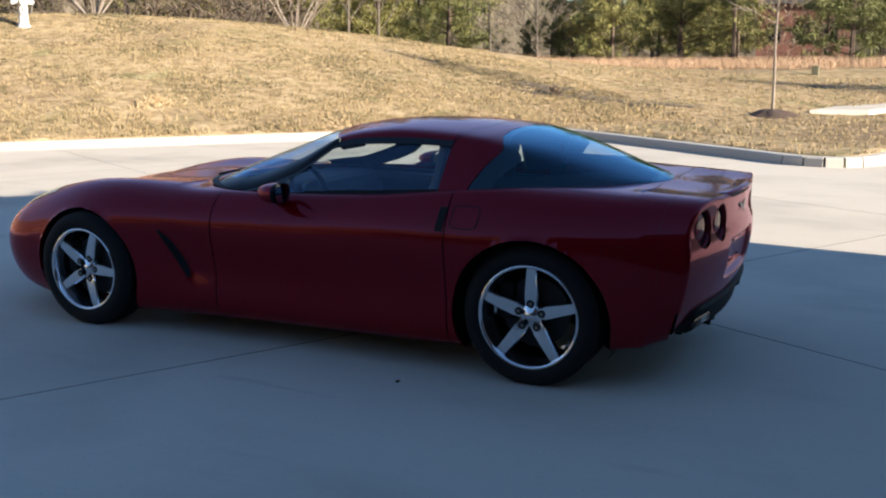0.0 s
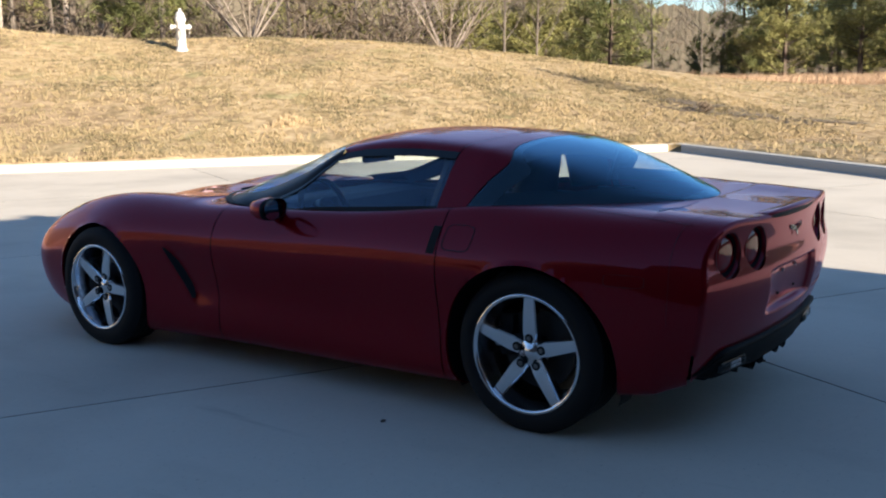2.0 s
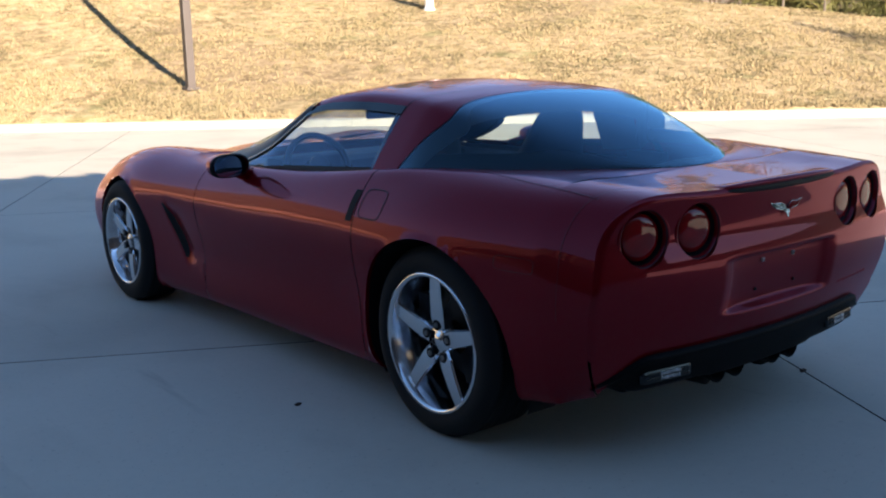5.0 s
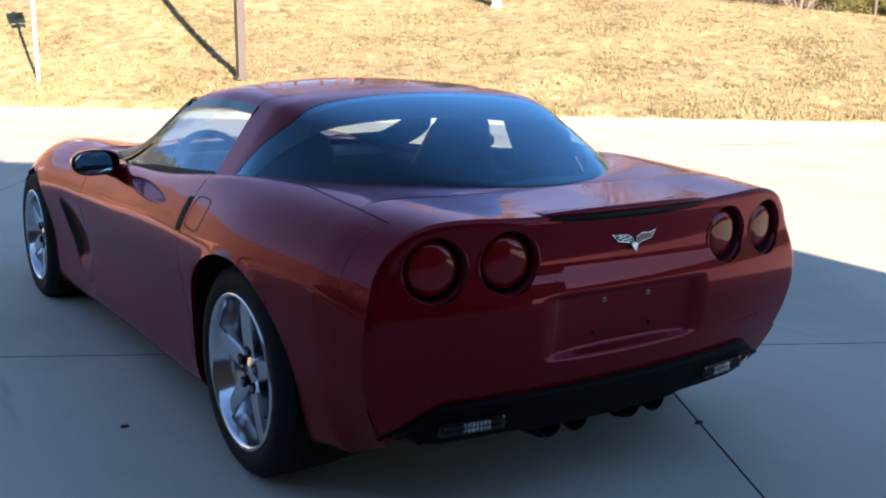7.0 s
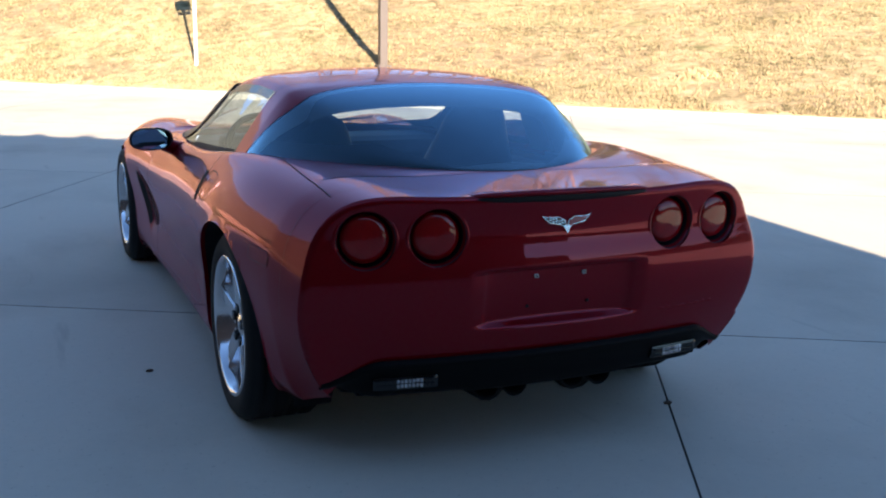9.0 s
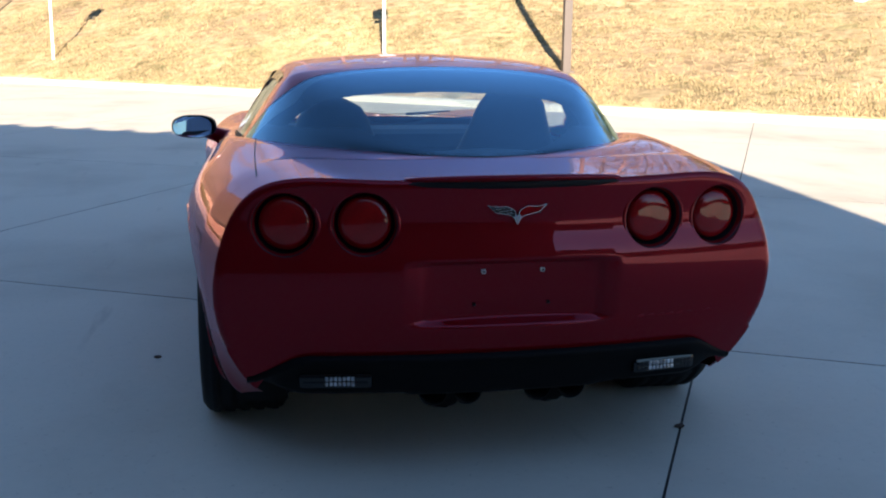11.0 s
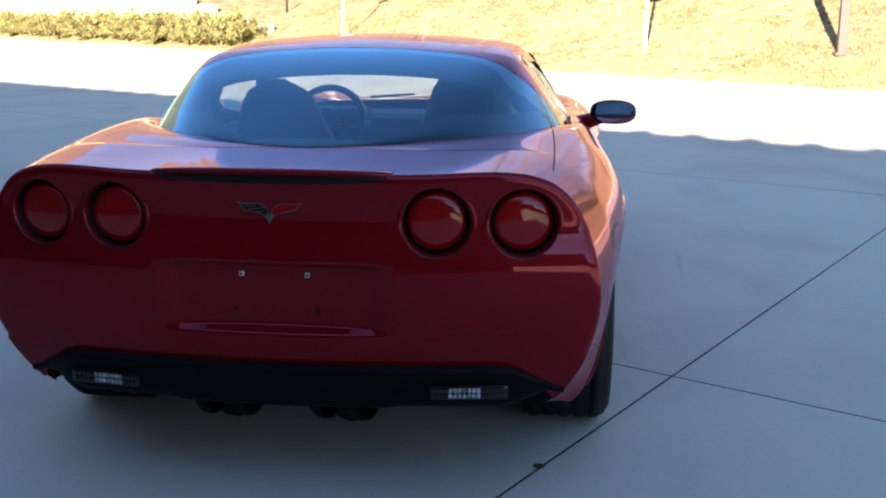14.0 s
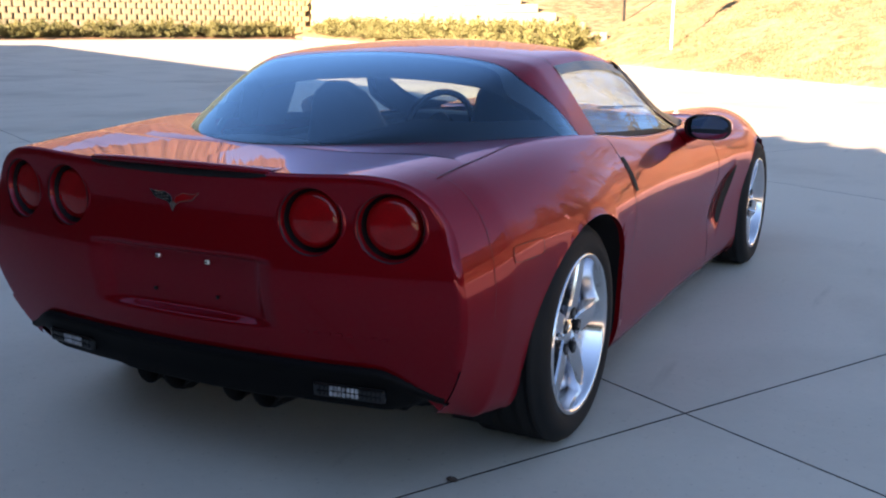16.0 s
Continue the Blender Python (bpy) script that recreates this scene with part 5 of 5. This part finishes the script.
def bare_tree(seed, height=7.0, r=0.10, label="leafless slender tree with grey bark", clear=0.3, bark=None, per=4, reach=0.30):
    bark = bark or BARK
    rnd = random.Random(seed)
    ob = empty("bare_tree", label=label, category="tree", group="bare trees along the bank")
    thick, thin, segs = [], [], []
    p = Vector((0, 0, -0.1))
    n = 9
    for i in range(n):
        q = p + Vector((rnd.uniform(-0.05, 0.05), rnd.uniform(-0.05, 0.05), 1)) * height / n
        ra = r * (1 - 0.85 * i / n)
        thick.append((p.copy(), q.copy(), ra, r * (1 - 0.85 * (i + 1) / n)))
        if i / n >= clear:
            for k in range(per):
                a = rnd.uniform(0, 6.28)
                grow(rnd, p.lerp(q, rnd.random()), Vector((math.cos(a), math.sin(a), rnd.uniform(0.5, 1.1))), height * reach * (1.15 - i / n), ra * 0.35, 2, segs, 0.45, 0.3, (3, 4))
        p = q
    for s in segs:
        (thick if s[2] > 0.012 else thin).append(s)
    part("trunk", seg_mesh(thick, 6), bark, ob)
    part("twig_crown", seg_mesh([(a, b, max(ra, 0.006), max(rb, 0.005)) for a, b, ra, rb in thin], 3), bark, ob)
    return ob


def tuft(rnd, c, size, count, verts, faces, up=0.3, width=0.12):
    """Spray of thin leaves round a point."""
    for _ in range(count):
        d = Vector((rnd.gauss(0, 1), rnd.gauss(0, 1), rnd.gauss(up, 1))).normalized()
        w = d.cross(Vector((rnd.gauss(0, 1), rnd.gauss(0, 1), rnd.gauss(0, 1)))).normalized() * size * width
        k = len(verts)
        b = c + d * size * 0.1
        verts += [tuple(b - w), tuple(b + w), tuple(c + d * size * rnd.uniform(0.7, 1.2))]
        faces.append((k, k + 1, k + 2))


def pine(seed, height=8.0, spread=2.4, needles=None, skirt=0.06):
    rnd = random.Random(seed)
    ob = empty("pine_tree", label="green loblolly pine with a ragged crown", category="tree", group="pines beyond the lawn")
    segs, verts, faces = [], [], []
    p = Vector((0, 0, -0.2))
    n = 14
    for i in range(n):
        q = p + Vector((rnd.uniform(-0.03, 0.03), rnd.uniform(-0.03, 0.03), 1)) * (height / n)
        t = i / n
        segs.append((p.copy(), q.copy(), 0.13 * (1 - 0.9 * t), 0.13 * (1 - 0.9 * (i + 1) / n)))
        if t > skirt:
            for k in range(rnd.randint(5, 7)):
                a = rnd.uniform(0, 6.283)
                L = spread * (1.05 - t) ** 0.75 * rnd.uniform(0.55, 1.1)
                b = p.lerp(q, rnd.random())
                end = b + Vector((math.cos(a), math.sin(a), rnd.uniform(-0.05, 0.5))) * L
                segs.append((b.copy(), end.copy(), 0.028 * (1 - 0.7 * t), 0.006))
                m = max(2, int(L / 0.22))
                for j in range(m + 1):
                    u = 0.25 + 0.75 * j / m
                    c = b.lerp(end, u) + Vector((rnd.uniform(-1, 1), rnd.uniform(-1, 1), rnd.uniform(-0.6, 0.9))) * 0.22
                    tuft(rnd, c, rnd.uniform(0.26, 0.46), 20, verts, faces, 0.5, 0.045)
        p = q
    part("trunk", seg_mesh(segs, 5), DARKBARK, ob)
    part("crown", (verts, faces), needles or NEEDLES, ob)
    return ob


def place(ob, x, y, turn=0.0, scale=1.0):
    ob.matrix_world = Matrix.Translation((x, y, land(x, y) - 0.03)) @ Matrix.Rotation(turn, 4, "Z") @ Matrix.Diagonal((scale, scale, scale, 1))
    return ob


def copies(makers, spots, seed):
    """Puts one maker's thing at each of its spots: the first is built there, the others are copies."""
    rnd = random.Random(seed)
    built = {}
    for k, (x, y, kind, sc) in enumerate(spots):
        turn = rnd.uniform(0, 6.28)
        if kind not in built:
            built[kind] = place(makers[kind](), x, y, turn, sc)
        else:
            o = copy_thing(built[kind], Matrix())
            place(o, x, y, turn, sc)


copies(
    {"shrub": lambda: bare_shrub(3, 3.9, 11, 0.85), "shrub2": lambda: bare_shrub(8, 4.2, 10, 0.75), "slim": lambda: bare_tree(5, 7.5, 0.075, clear=0.12), "slim2": lambda: bare_tree(9, 8.5, 0.10, clear=0.22), "thin": lambda: bare_tree(12, 6.0, 0.05, clear=0.1), "pale": lambda: bare_tree(15, 8.0, 0.10, "leafless slender tree with pale trunk", 0.35, PALEBARK)},
    [(16.2, 17.6, "shrub", 1.0), (23.6, 16.1, "shrub2", 1.05), (20.6, 19.6, "thin", 0.8), (37.0, 14.9, "slim", 0.75), (36.6, 12.6, "thin", 0.9),
     (14.9, 23.6, "slim2", 1.0), (12.9, 26.5, "slim", 1.1), (15.6, 27.8, "slim2", 0.9), (17.6, 28.6, "slim", 1.0), (11.0, 28.2, "slim2", 1.1), (8.5, 29.6, "slim", 1.0), (13.6, 30.4, "slim2", 1.0),
     (19.2, 24.8, "slim", 0.9), (22.8, 22.4, "thin", 1.1), (24.6, 20.8, "slim", 0.9), (27.6, 21.0, "shrub2", 0.9), (28.8, 17.2, "thin", 1.0), (21.2, 27.2, "slim2", 0.95), (26.0, 25.4, "slim2", 1.0), (30.2, 22.2, "slim", 1.0),
     (6.4, 32.0, "slim2", 1.0), (10.0, 33.0, "slim", 1.1), (3.6, 34.0, "slim", 1.0), (18.0, 32.6, "slim2", 1.1), (33.6, 18.6, "thin", 1.1), (48.0, 16.0, "slim2", 1.0), (56.0, 9.0, "slim", 1.0)]
    + [(*along(s, d), k, 1.0) for s, d, k in ((-11.5, 17.5, "pale"), (-9.8, 19.0, "pale"), (-8.2, 16.6, "pale"), (-6.6, 18.4, "pale"), (-5.4, 16.2, "pale"), (-4.0, 19.5, "pale"), (-13.4, 18.2, "pale"), (-2.6, 17.2, "pale"), (-15.2, 17.0, "pale"))]
    + [(*along(s, d), k, 1.35) for s, d, k in ((-17.5, 18.0, "slim2"), (-19.4, 20.0, "pale"), (-21.2, 17.5, "pale"), (-23.0, 19.5, "slim2"), (-25.2, 18.0, "pale"), (-27.0, 20.5, "pale"), (-29.5, 18.5, "slim2"), (-32.0, 20.0, "pale"), (-35.0, 18.5, "pale"), (-38.0, 20.0, "slim2"))]
    + [(*(va + vd * u - vn * q), k, 1.5) for u, q, k in ((2, 6, "slim2"), (6, 9, "pale"), (10, 6, "slim"), (14, 8, "slim2"), (18, 6, "pale"), (22, 9, "slim2"), (26, 6, "slim"), (30, 8, "pale"), (34, 6, "slim2"), (38, 8, "pale"), (43, 6, "slim2"), (48, 9, "pale"))],
    1,
)
rnd = random.Random(77)
MOREPINES = []
while len(MOREPINES) < 26:
    far, az = rnd.uniform(50, 74), rnd.uniform(3, 60)
    if 7 < az < 9.5 or 19.5 < az < 25:
        continue
    MOREPINES.append((far * math.cos(radians(az)) - 4, far * math.sin(radians(az)) - 3.5, rnd.choice("abbc"), rnd.uniform(0.9, 1.25)))
copies(
    {"a": lambda: pine(2, 7.2, 3.0), "b": lambda: pine(4, 8.2, 2.7, NEEDLES2), "c": lambda: pine(6, 6.0, 2.7, NEEDLES2, 0.05), "tall": lambda: pine(7, 9.5, 2.3, NEEDLES, 0.24), "dark": lambda: pine(11, 4.2, 1.3, NEEDLES, 0.02)},
    [(15.9, 22.4, "dark", 1.0), (38.8, 17.8, "a", 1.0), (36.8, 20.4, "c", 1.0), (41.2, 22.6, "b", 1.0), (43.1, 13.2, "a", 0.9), (41.9, 10.9, "c", 0.95), (49.0, 10.8, "a", 1.0), (45.6, 16.4, "dark", 0.55),
     # the pine at (24.6, -13) is unseen, added to shade lawn and drive
     (45.6, 8.6, "c", 1.1), (45.4, 6.0, "tall", 0.9), (51.0, 6.8, "b", 1.0), (24.6, -13.0, "a", 0.8), (43.0, 0.6, "a", 1.0), (47.0, -1.8, "b", 1.1), (54.0, 0.0, "a", 1.1), (58.0, 8.8, "b", 1.1), (55.0, 12.0, "b", 1.1),
     (33.0, 22.6, "c", 1.1), (30.0, 25.6, "b", 0.95), (47.6, 15.4, "dark", 0.6), (60.0, 15.0, "tall", 1.1), (46.5, 20.6, "b", 1.1), (40.5, 26.6, "a", 1.1), (36.0, 26.0, "b", 1.1), (62.0, -3.0, "tall", 1.0), (52.0, -6.0, "a", 1.1)] + MOREPINES,
    2,
)

# young tree in a mulch ring on the island
place(bare_tree(21, 4.4, 0.036, "young leafless street tree in a mulch ring", 0.40, PALEBARK, 8, 0.22), 17.64, 0.20)
rnd = random.Random(4)
verts = [(0, 0, 0.14)]
for r, z in ((0.24, 0.11), (0.48, 0.045), (0.64, -0.05)):
    verts += [(r * rnd.uniform(0.9, 1.1) * math.cos(a), r * rnd.uniform(0.9, 1.1) * math.sin(a), z + rnd.uniform(-0.02, 0.03)) for a in (2 * math.pi * k / 24 for k in range(24))]
faces = [(0, 1 + k, 1 + (k + 1) % 24) for k in range(24)] + [(1 + q * 24 + k, 1 + (q + 1) * 24 + k, 1 + (q + 1) * 24 + (k + 1) % 24, 1 + q * 24 + (k + 1) % 24) for q in range(2) for k in range(24)]
mulch = part("mulch_ring", (verts, faces), MULCH, smooth=True)
mulch.matrix_world = standing(17.64, 0.20)
tagged(mulch, "low ring of dark brown mulch round a young tree", "mulch")

# utility box
bm = bmesh.new()
box(bm, (0, 0, 0.1), (0.22, 0.22, 0.40), 0.02)
ub = part("utility_box", bm, mat("faded_green_box", (0.20, 0.19, 0.12), 0.6))
ub.matrix_world = standing(30.6, 0.75)
tagged(ub, "small dull green utility box on the lawn", "utility box")

# house beyond the pines
house = empty("house", Matrix.Translation((92, 8.5, 0.6)) @ Matrix.Rotation(radians(8), 4, "Z"), label="red brick house with a dark roof behind the pines", category="house")
bm = bmesh.new()
box(bm, (0, 0, 2.2), (7, 7.5, 5.0))
part("wall", bm, BRICK, house)
bm = bmesh.new()
pr = [(-4, -4.2, 4.7), (4, -4.2, 4.7), (4, 4.2, 4.7), (-4, 4.2, 4.7), (0, -4.2, 7.4), (0, 4.2, 7.4)]
part("roof", (pr, [(0, 4, 5, 3), (1, 2, 5, 4), (0, 1, 4), (2, 3, 5), (0, 3, 2, 1)]), ROOFING, house)
for y in (-2.3, 0.0, 2.3):
    bm = bmesh.new()
    box(bm, (-3.53, y, 2.2), (0.10, 1.1, 1.6), 0.01)
    w = part("window", bm, STUCCO, house)
    bm = bmesh.new()
    box(bm, (-3.59, y, 2.2), (0.03, 0.95, 1.45))
    part("pane", bm, TRIM, w)

# juniper hedge
def juniper(seed):
    rnd = random.Random(seed)
    ob = empty("juniper_bush", label="low spreading juniper bush against the retaining wall", category="bush", group="junipers along the walls")
    verts, faces, segs = [], [], []
    for k in range(46):
        a = rnd.uniform(0, 6.283)
        el = rnd.uniform(0.15, 1.1)
        L = rnd.uniform(0.6, 1.05)
        d = Vector((math.cos(a) * math.cos(el), math.sin(a) * math.cos(el), math.sin(el) * 0.85))
        segs.append((Vector((0, 0, 0.02)), d * L, 0.018, 0.004))
        for j in range(9):
            u = 0.25 + 0.75 * j / 8
            c = d * L * u + Vector((rnd.uniform(-1, 1), rnd.uniform(-1, 1), rnd.uniform(-0.4, 0.8))) * 0.09
            tuft(rnd, c, rnd.uniform(0.12, 0.24), 10, verts, faces, 0.9, 0.10)
    part("stems", seg_mesh(segs, 3), DARKBARK, ob)
    part("foliage", (verts, faces), JUNIPER, ob)
    return ob


hedge = [(*along(s, 0.75 + 0.12 * math.sin(s * 2.1)), "ab"[i % 2], 1.12 + 0.16 * math.sin(i * 1.7)) for i, s in enumerate(np.arange(-22.6, -56, -1.25))]
hedge += [(*(va + vd * u + vn * (1.25 + 0.15 * math.sin(u))), "ab"[i % 2], 1.2 + 0.15 * math.sin(i * 2.3)) for i, u in enumerate(np.arange(3.0, 34, 1.35))]
copies({"a": lambda: juniper(1), "b": lambda: juniper(2)}, hedge, 3)


# strip of pine straw before the junipers
rnd = random.Random(14)
bed = []
for i in range(60):
    c = va + vd * (1.5 + 33 * i / 59)
    for out, z in ((0.0, 0.16), (1.4, 0.13), (2.25 + rnd.uniform(-0.12, 0.12), 0.04), (2.4 + rnd.uniform(-0.15, 0.15), 0.004)):
        q = c + vn * out
        bed.append((q.x, q.y, z))
tagged(part("mulch_bed", (bed, grid_faces(60, 4)), STRAW, smooth=True), "reddish pine-straw bed under the junipers", "mulch", kind="structure")


# ---- uncountable growth ----
def scatter_blades(name, n, where, height, width, material, label, seed, lean=0.45):
    rnd = random.Random(seed)
    verts, faces = [], []
    while len(faces) < n:
        got = where(rnd)
        if got is None:
            continue
        x, y, z, sc = got
        for _ in range(5):
            a = rnd.uniform(0, 6.283)
            h = height * sc * rnd.uniform(0.5, 1.2)
            px, py = x + rnd.gauss(0, 0.03), y + rnd.gauss(0, 0.03)
            w = width * rnd.uniform(0.7, 1.3)
            k = len(verts)
            verts += [(px - w * math.sin(a), py + w * math.cos(a), z - 0.01), (px + w * math.sin(a), py - w * math.cos(a), z - 0.01), (px + h * lean * rnd.gauss(0, 1), py + h * lean * rnd.gauss(0, 1), z + h)]
            faces.append((k, k + 1, k + 2))
    return tagged(part(name, (verts, faces), material), label, "grass", kind="stuff")


def on_bank(rnd):
    s, d = rnd.uniform(-24, 13), 0.12 + 12.5 * rnd.random() ** 1.25
    p = along(s, d)
    if not on_lawn(p.x, p.y) or (s < -21 and d < 2.4) or noise.noise((p.x * 0.8, p.y * 0.8, 7)) < rnd.uniform(-0.7, 0.25):
        return None
    return p.x, p.y, land(p.x, p.y), 0.8 + 0.7 * noise.noise((p.x * 0.5, p.y * 0.5, 2))


def in_green_patch(rnd):
    s, d = rnd.uniform(-24, 13), 0.12 + 12.5 * rnd.random() ** 1.25
    p = along(s, d)
    if not on_lawn(p.x, p.y) or (s < -21 and d < 2.4) or noise.noise((p.x * 0.55, p.y * 0.55, 21)) + 0.5 * noise.noise((p.x * 2.2, p.y * 2.2, 9)) < rnd.uniform(0.0, 0.45):
        return None
    return p.x, p.y, land(p.x, p.y), 0.9


def on_island(rnd):
    x, y = rnd.uniform(8.6, 30), rnd.uniform(-6, 8)
    if not on_lawn(x, y) or near_edge(x, y)[0] < 0.12:
        return None
    return x, y, land(x, y), 0.9


scatter_blades("lawn_grass", 200000, on_bank, 0.070, 0.009, BLADES, "short dry tan lawn grass with green flecks", 5)
scatter_blades("lawn_grass", 60000, in_green_patch, 0.060, 0.010, GREENBLADES, "short olive and brown tufts in the dormant lawn", 15)
scatter_blades("lawn_grass", 40000, on_island, 0.065, 0.009, BLADES, "short dry tan lawn grass with green flecks", 6)


def sedge_spot(rnd):
    x, y = rnd.uniform(24, 60), rnd.uniform(-12, 24)
    v = Vector((x, y)) - K0
    if v.dot(N2) < 13 + 3.5 * noise.noise((x * 0.2, y * 0.2, 1)) or math.hypot(x, y) < 34:
        return None
    return x, y, land(x, y), 1.0


scatter_blades("tall_grass", 110000, sedge_spot, 0.40, 0.008, SEDGE, "rusty tall broomsedge grass beyond the lawn", 8, 0.55)


def thicket(name, n, where, material, label, seed):
    """Far undergrowth: sprays of thin twigs."""
    rnd = random.Random(seed)
    verts, faces = [], []
    for _ in range(n):
        x, y, h = where(rnd)
        z = land(x, y)
        for q in range(26):
            c = Vector((x + rnd.gauss(0, 0.55), y + rnd.gauss(0, 0.55), z + rnd.random() ** 1.3 * h))
            tuft(rnd, c, rnd.uniform(0.25, 0.6), 3, verts, faces, 0.9, 0.05)
    return tagged(part(name, (verts, faces), material), label, "brush", kind="stuff")


def along_crest(rnd):
    s, d = rnd.uniform(-30, 9), rnd.uniform(13.5, 27)
    p = along(s, d + max(0, s - 6) * 0.9)
    return p.x, p.y, rnd.uniform(0.8, 2.6)


def far_wood(rnd):
    a, r = rnd.uniform(-0.35, 1.45), rnd.uniform(60, 84)
    return r * math.cos(a), r * math.sin(a), rnd.uniform(3, 7)


thicket("undergrowth", 240, along_crest, THICKET, "tangled brown winter undergrowth behind the bank", 11)
thicket("far_woods", 500, far_wood, BRUSH, "hazy brown winter woods in the distance", 12)


def wooded_ridge(name, r, a0, a1, heights, label):
    """Distant wood as a ragged standing band, far behind everything."""
    rnd = random.Random(31)
    n = 1500
    verts = []
    for i in range(n + 1):
        a = a0 + (a1 - a0) * i / n
        h = float(np.interp(math.degrees(a), *heights)) * (1 + 0.10 * noise.noise((a * 30, 0, 1)) + 0.07 * noise.noise((a * 140, 0, 4)) + 0.02 * rnd.uniform(-1, 1))
        for q in range(4):
            rr = r + 2.5 * q / 3
            verts.append((rr * math.cos(a), rr * math.sin(a), -2 + (h + 2) * q / 3))
    ob = part(name, (verts, grid_faces(n + 1, 4)), RIDGE)
    return tagged(ob, label, "woods", kind="structure")


# unseen from the walk: added to darken reflections, tallest westward to block sky light
wooded_ridge("backdrop", 84, radians(128), radians(300), ((128, 146, 165, 222, 240, 250, 275, 300), (20, 22, 36, 36, 22, 18, 18, 14)), "unseen winter woods beyond the yard, raised to block low sky light")
wooded_ridge("backdrop", 118, radians(-60), radians(128), ((-60, -4, 6, 11, 16, 22, 30, 60, 75, 95, 128), (9, 9, 8.5, 7.0, 7.0, 8.5, 11, 14, 19, 26, 28)), "brown and green winter woods in the distance")

# bare soil and a shadow on the lawn, coloured as one ragged, broken streak
rnd = random.Random(9)
soil = []
SU, SV = 130, 44
for i in range(SU):
    t = i / (SU - 1)
    c = Vector((17.6, 6.4)) * (1 - t) ** 2 + Vector((16.1, 4.9)) * 2 * t * (1 - t) + Vector((17.7, 1.6)) * t * t
    for j in range(SV):
        q = c + Vector((0.95, -0.3)) * 1.15 * (2 * j / (SV - 1) - 1)
        soil.append((q.x, q.y, land(q.x, q.y) + 0.020))
streak_faces = []
for f in grid_faces(SU, SV):
    x, y, z = soil[f[0]]
    i, j = divmod(f[0], SV)
    u, t = 2 * j / SV - 1, i / SU
    core = 1 - abs(u - 0.35 * math.sin(4 * t)) * 1.2 - abs(2 * t - 1) ** 3 * 0.9
    if core + 0.9 * noise.noise((x * 1.3, y * 1.3, 5)) + 0.9 * noise.noise((x * 5.5, y * 5.5, 2)) + 0.25 * rnd.uniform(-1, 1) > 0.60:
        streak_faces.append(f)
tagged(part("soil_patch", (soil, streak_faces), SOIL_SHADOW, smooth=True), "dark streak of bare soil and painted shadow, broken by tufts on the lawn", "soil", kind="structure")
rnd = random.Random(10)
verts, faces = [], []
for k in range(26):
    c = Vector((16.9 + rnd.gauss(0, 0.08), 4.8 + rnd.gauss(0, 0.08), 0))
    c.z = land(c.x, c.y) + rnd.uniform(0.03, 0.18)
    tuft(rnd, c, rnd.uniform(0.08, 0.16), 6, verts, faces, 0.7, 0.10)
tagged(part("weed_clump", (verts, faces), BRUSH), "small dark clump of dead weeds on the soil", "weed")

# pale tussock of dead grass on the bank
rnd = random.Random(14)
verts, faces = [], []
while len(faces) < 420:
    u, w = rnd.gauss(0, 0.28), rnd.gauss(0, 0.13)
    x, y = 9.76 + 0.83 * u - 0.55 * w, 10.10 - 0.10 * u + 0.83 * w
    hump = 0.15 * math.exp(-(u * u / 0.10 + w * w / 0.03))
    z, a, h = land(x, y) + hump, rnd.uniform(0, 6.283), rnd.uniform(0.03, 0.08)
    k = len(verts)
    verts += [(x - 0.014 * math.sin(a), y + 0.014 * math.cos(a), z - 0.05), (x + 0.014 * math.sin(a), y - 0.014 * math.cos(a), z - 0.05), (x + rnd.gauss(0, 0.05), y + rnd.gauss(0, 0.05), z + h)]
    faces.append((k, k + 1, k + 2))
tagged(part("grass_tussock", (verts, faces), mat("bleached_straw_blades", (0.52, 0.40, 0.24), 0.9, 0, (0.40, 0.30, 0.17), 2, 20, 0.4, 0, island=0.4)), "bleached flattened tussock of dead grass on the bank", "grass", kind="stuff")

# pale scuff on the slab
rnd = random.Random(3)
scuff, faces = [], []
for x, y, w, h in ((-3.32, 4.75, 0.05, 0.16), (-3.22, 5.0, 0.07, 0.22), (-3.10, 5.2, 0.10, 0.14), (-3.16, 5.6, 0.05, 0.25), (-3.10, 6.0, 0.04, 0.22), (-3.02, 5.15, 0.06, 0.09)):
    k = len(scuff)
    scuff += [(x + w * math.cos(a) * rnd.uniform(0.6, 1.2) + 0.2 * h * math.sin(a), y + h * math.sin(a) * rnd.uniform(0.7, 1.2), 0.002) for a in (math.pi * q / 5 for q in range(10))]
    faces.append(tuple(range(k, k + 10)))
tagged(part("chalk_scuff", (scuff, faces), mat("pale_scuff", (0.62, 0.59, 0.54), 0.9, 0, (0.48, 0.45, 0.40), 9, 60)), "pale chalky scuff on the concrete slab", "stain", kind="structure")

# specks of debris on the slabs
for x, y, r in ((-1.064, -0.768, 0.012), (0.664, -1.812, 0.014)):
    bm = bmesh.new()
    bmesh.ops.create_icosphere(bm, subdivisions=2, radius=r, matrix=Matrix.Translation((x, y, r * 0.35)) @ Matrix.Diagonal((1.3, 0.8, 0.5, 1)))
    tagged(part("pebble", bm, MULCH), "small dark pebble on the concrete slab", "pebble", group="pebbles on the yard")
